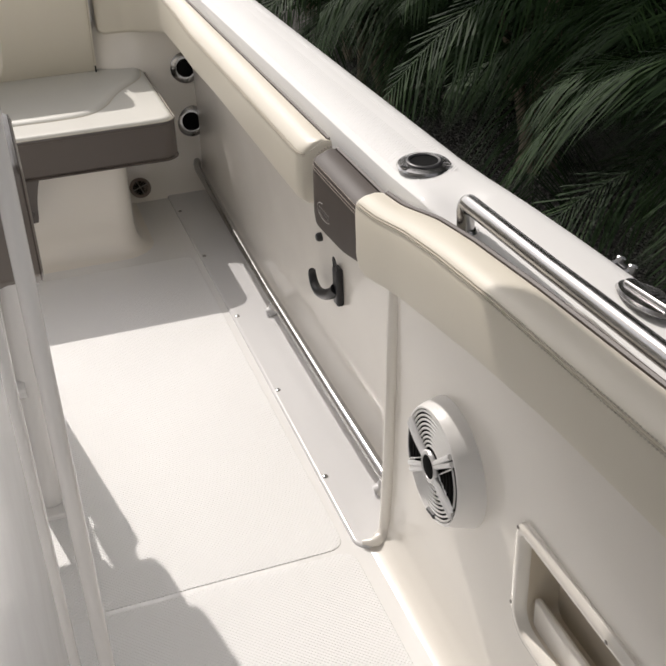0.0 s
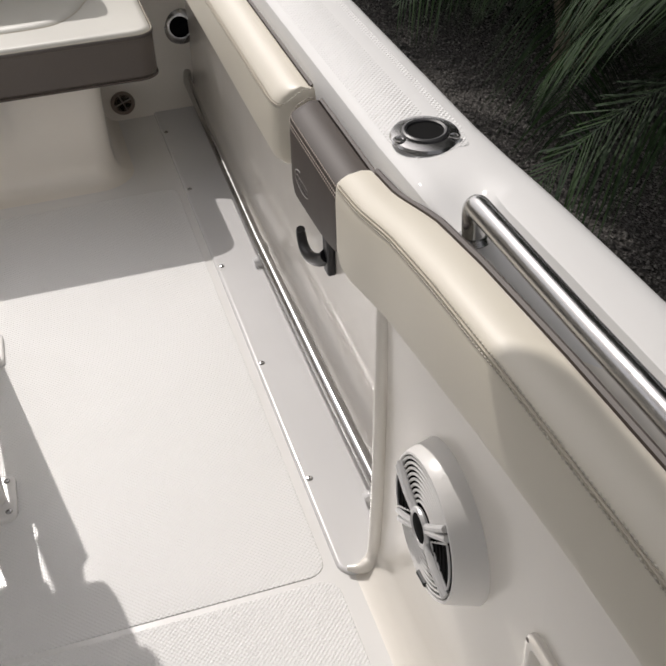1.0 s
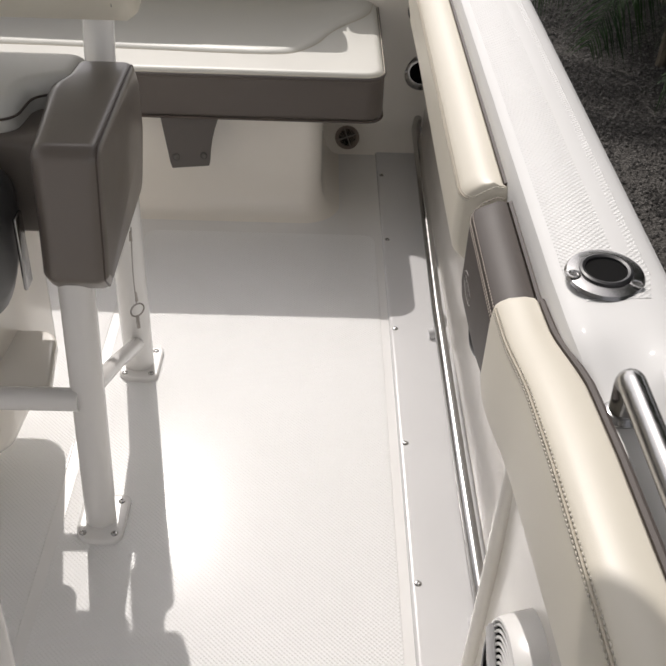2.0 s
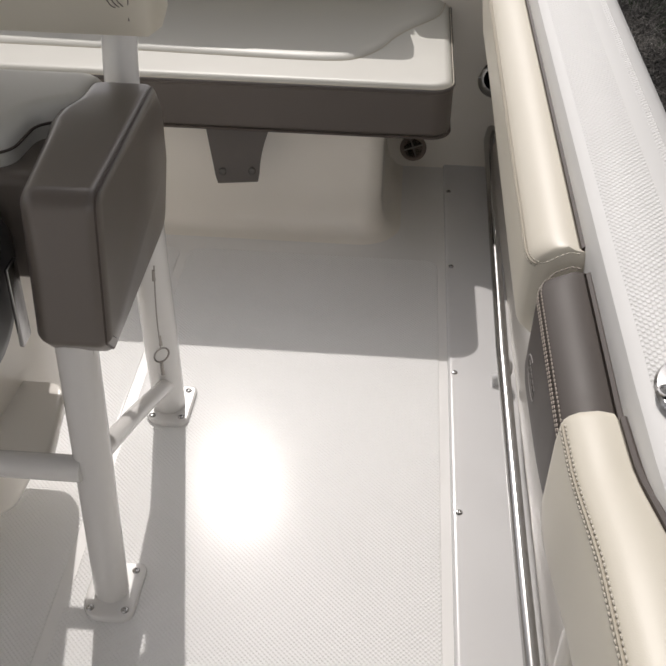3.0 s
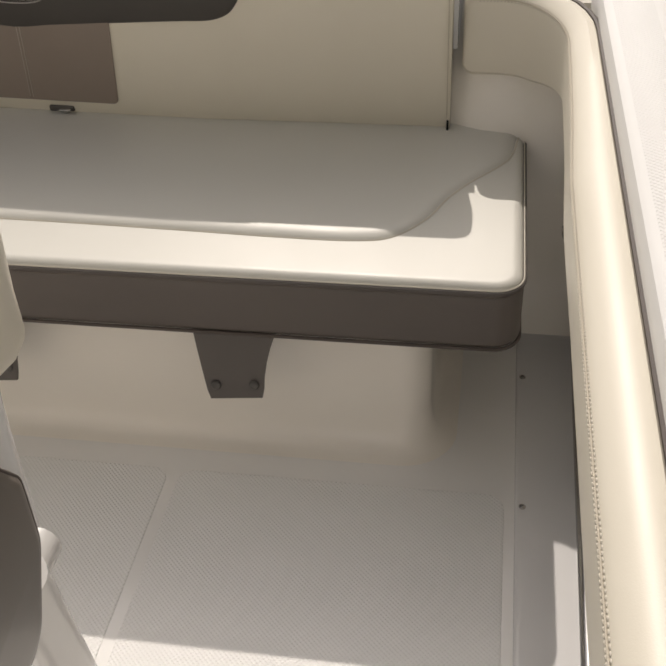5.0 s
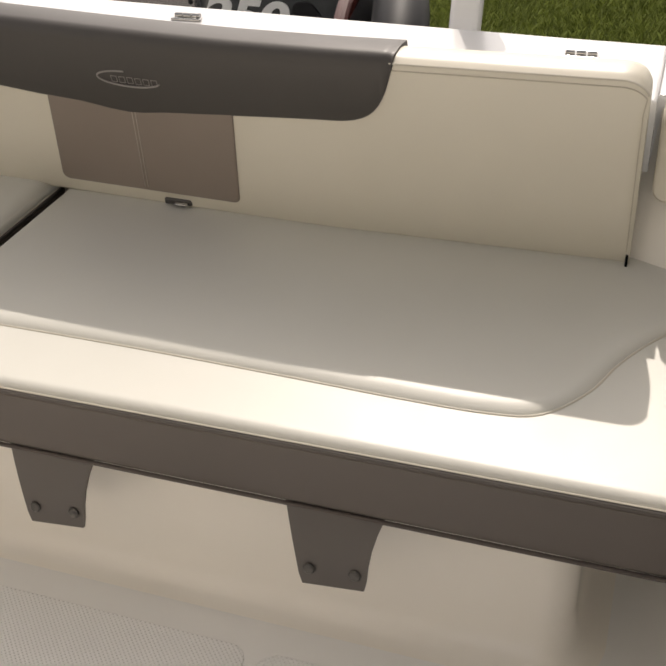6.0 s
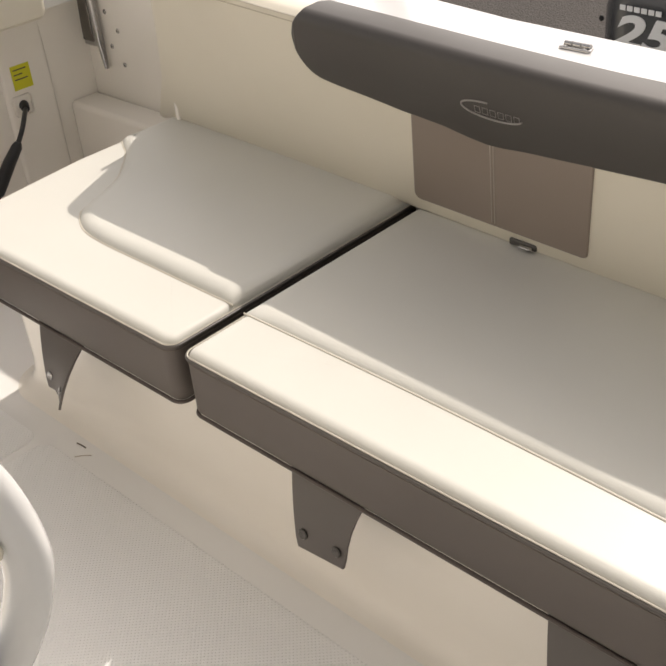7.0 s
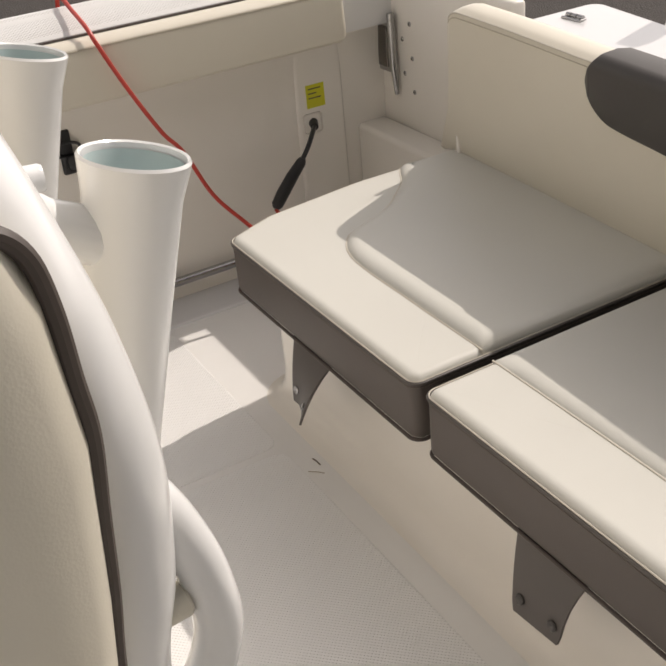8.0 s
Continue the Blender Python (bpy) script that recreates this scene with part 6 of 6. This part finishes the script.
def added_shade_tree():
    """Broad tree added out of view; its low crown keeps the palm bed in shade."""
    rng = random.Random(9)
    x, y = 5.2, 4.2
    t = thing("added_shade_tree", (x, y, GROUND), "large leafy tree added out of view to shade the palm bed", "tree")
    piece("trunk", tube([(x, y, GROUND - 0.05), (x - 0.1, y, 1.2), (x - 0.2, y - 0.3, 3.6)], [0.32, 0.26, 0.18], 12), BARK, t, "thick grey-brown trunk")
    for k in range(7):
        a = 2 * math.pi * k / 7
        piece("limb", tube(smooth_path([(x - 0.15, y - 0.2, 2.6 + 0.12 * k), (x + 1.4 * math.cos(a), y + 1.8 * math.sin(a), 3.5), (x + 2.6 * math.cos(a), y + 4.5 * math.sin(a), 4.0)], 4), 0.07, 8), BARK, t)
    vs, fs = [], []
    for _ in range(44000):
        while True:
            p = Vector((rng.uniform(-1, 1), rng.uniform(-1, 1), rng.uniform(-1, 1)))
            if p.length < 1:
                break
        c = Vector((x, y, 4.0)) + Vector((p.x * 4.0, p.y * 9.5, p.z * 1.5 - 0.5 * p.x * p.x))
        q = Euler((rng.uniform(0, 6.28), rng.uniform(0, 6.28), rng.uniform(0, 6.28))).to_matrix()
        s, b = rng.uniform(0.16, 0.32), len(vs)
        vs += [tuple(c + q @ Vector(v)) for v in ((-s, 0, 0), (0, -0.5 * s, 0.05 * s), (s, 0, 0), (0, 0.5 * s, 0.05 * s))]
        fs.append((b, b + 1, b + 2, b + 3))
    me = bpy.data.meshes.new("crown")
    me.from_pydata(vs, [], fs)
    me.materials.append(LEAF)
    tagged(hung(new("crown", me), t), "dense green leaf crown")


def hedge():
    """Dense dark shrubbery behind the palms."""
    rng = random.Random(12)
    vs, fs = [], []
    for _ in range(22000):
        y = rng.uniform(-4, 13)
        x = 5.6 + 0.9 * rng.random() + 0.5 * math.sin(y * 1.3)
        z = GROUND + rng.uniform(0, 3.3) * rng.uniform(0.6, 1)
        q = Euler((rng.uniform(0, 6.28), rng.uniform(0, 6.28), rng.uniform(0, 6.28))).to_matrix()
        s, b = rng.uniform(0.05, 0.13), len(vs)
        vs += [tuple(Vector((x, y, z)) + q @ Vector(v)) for v in ((-s, 0, 0), (0, -0.4 * s, 0.05 * s), (s, 0, 0), (0, 0.4 * s, 0.05 * s))]
        fs.append((b, b + 1, b + 2, b + 3))
    soup("hedge", vs, fs, LEAF, "dark green shrubbery behind the palms", "hedge")


hedge()

added_shade_tree()
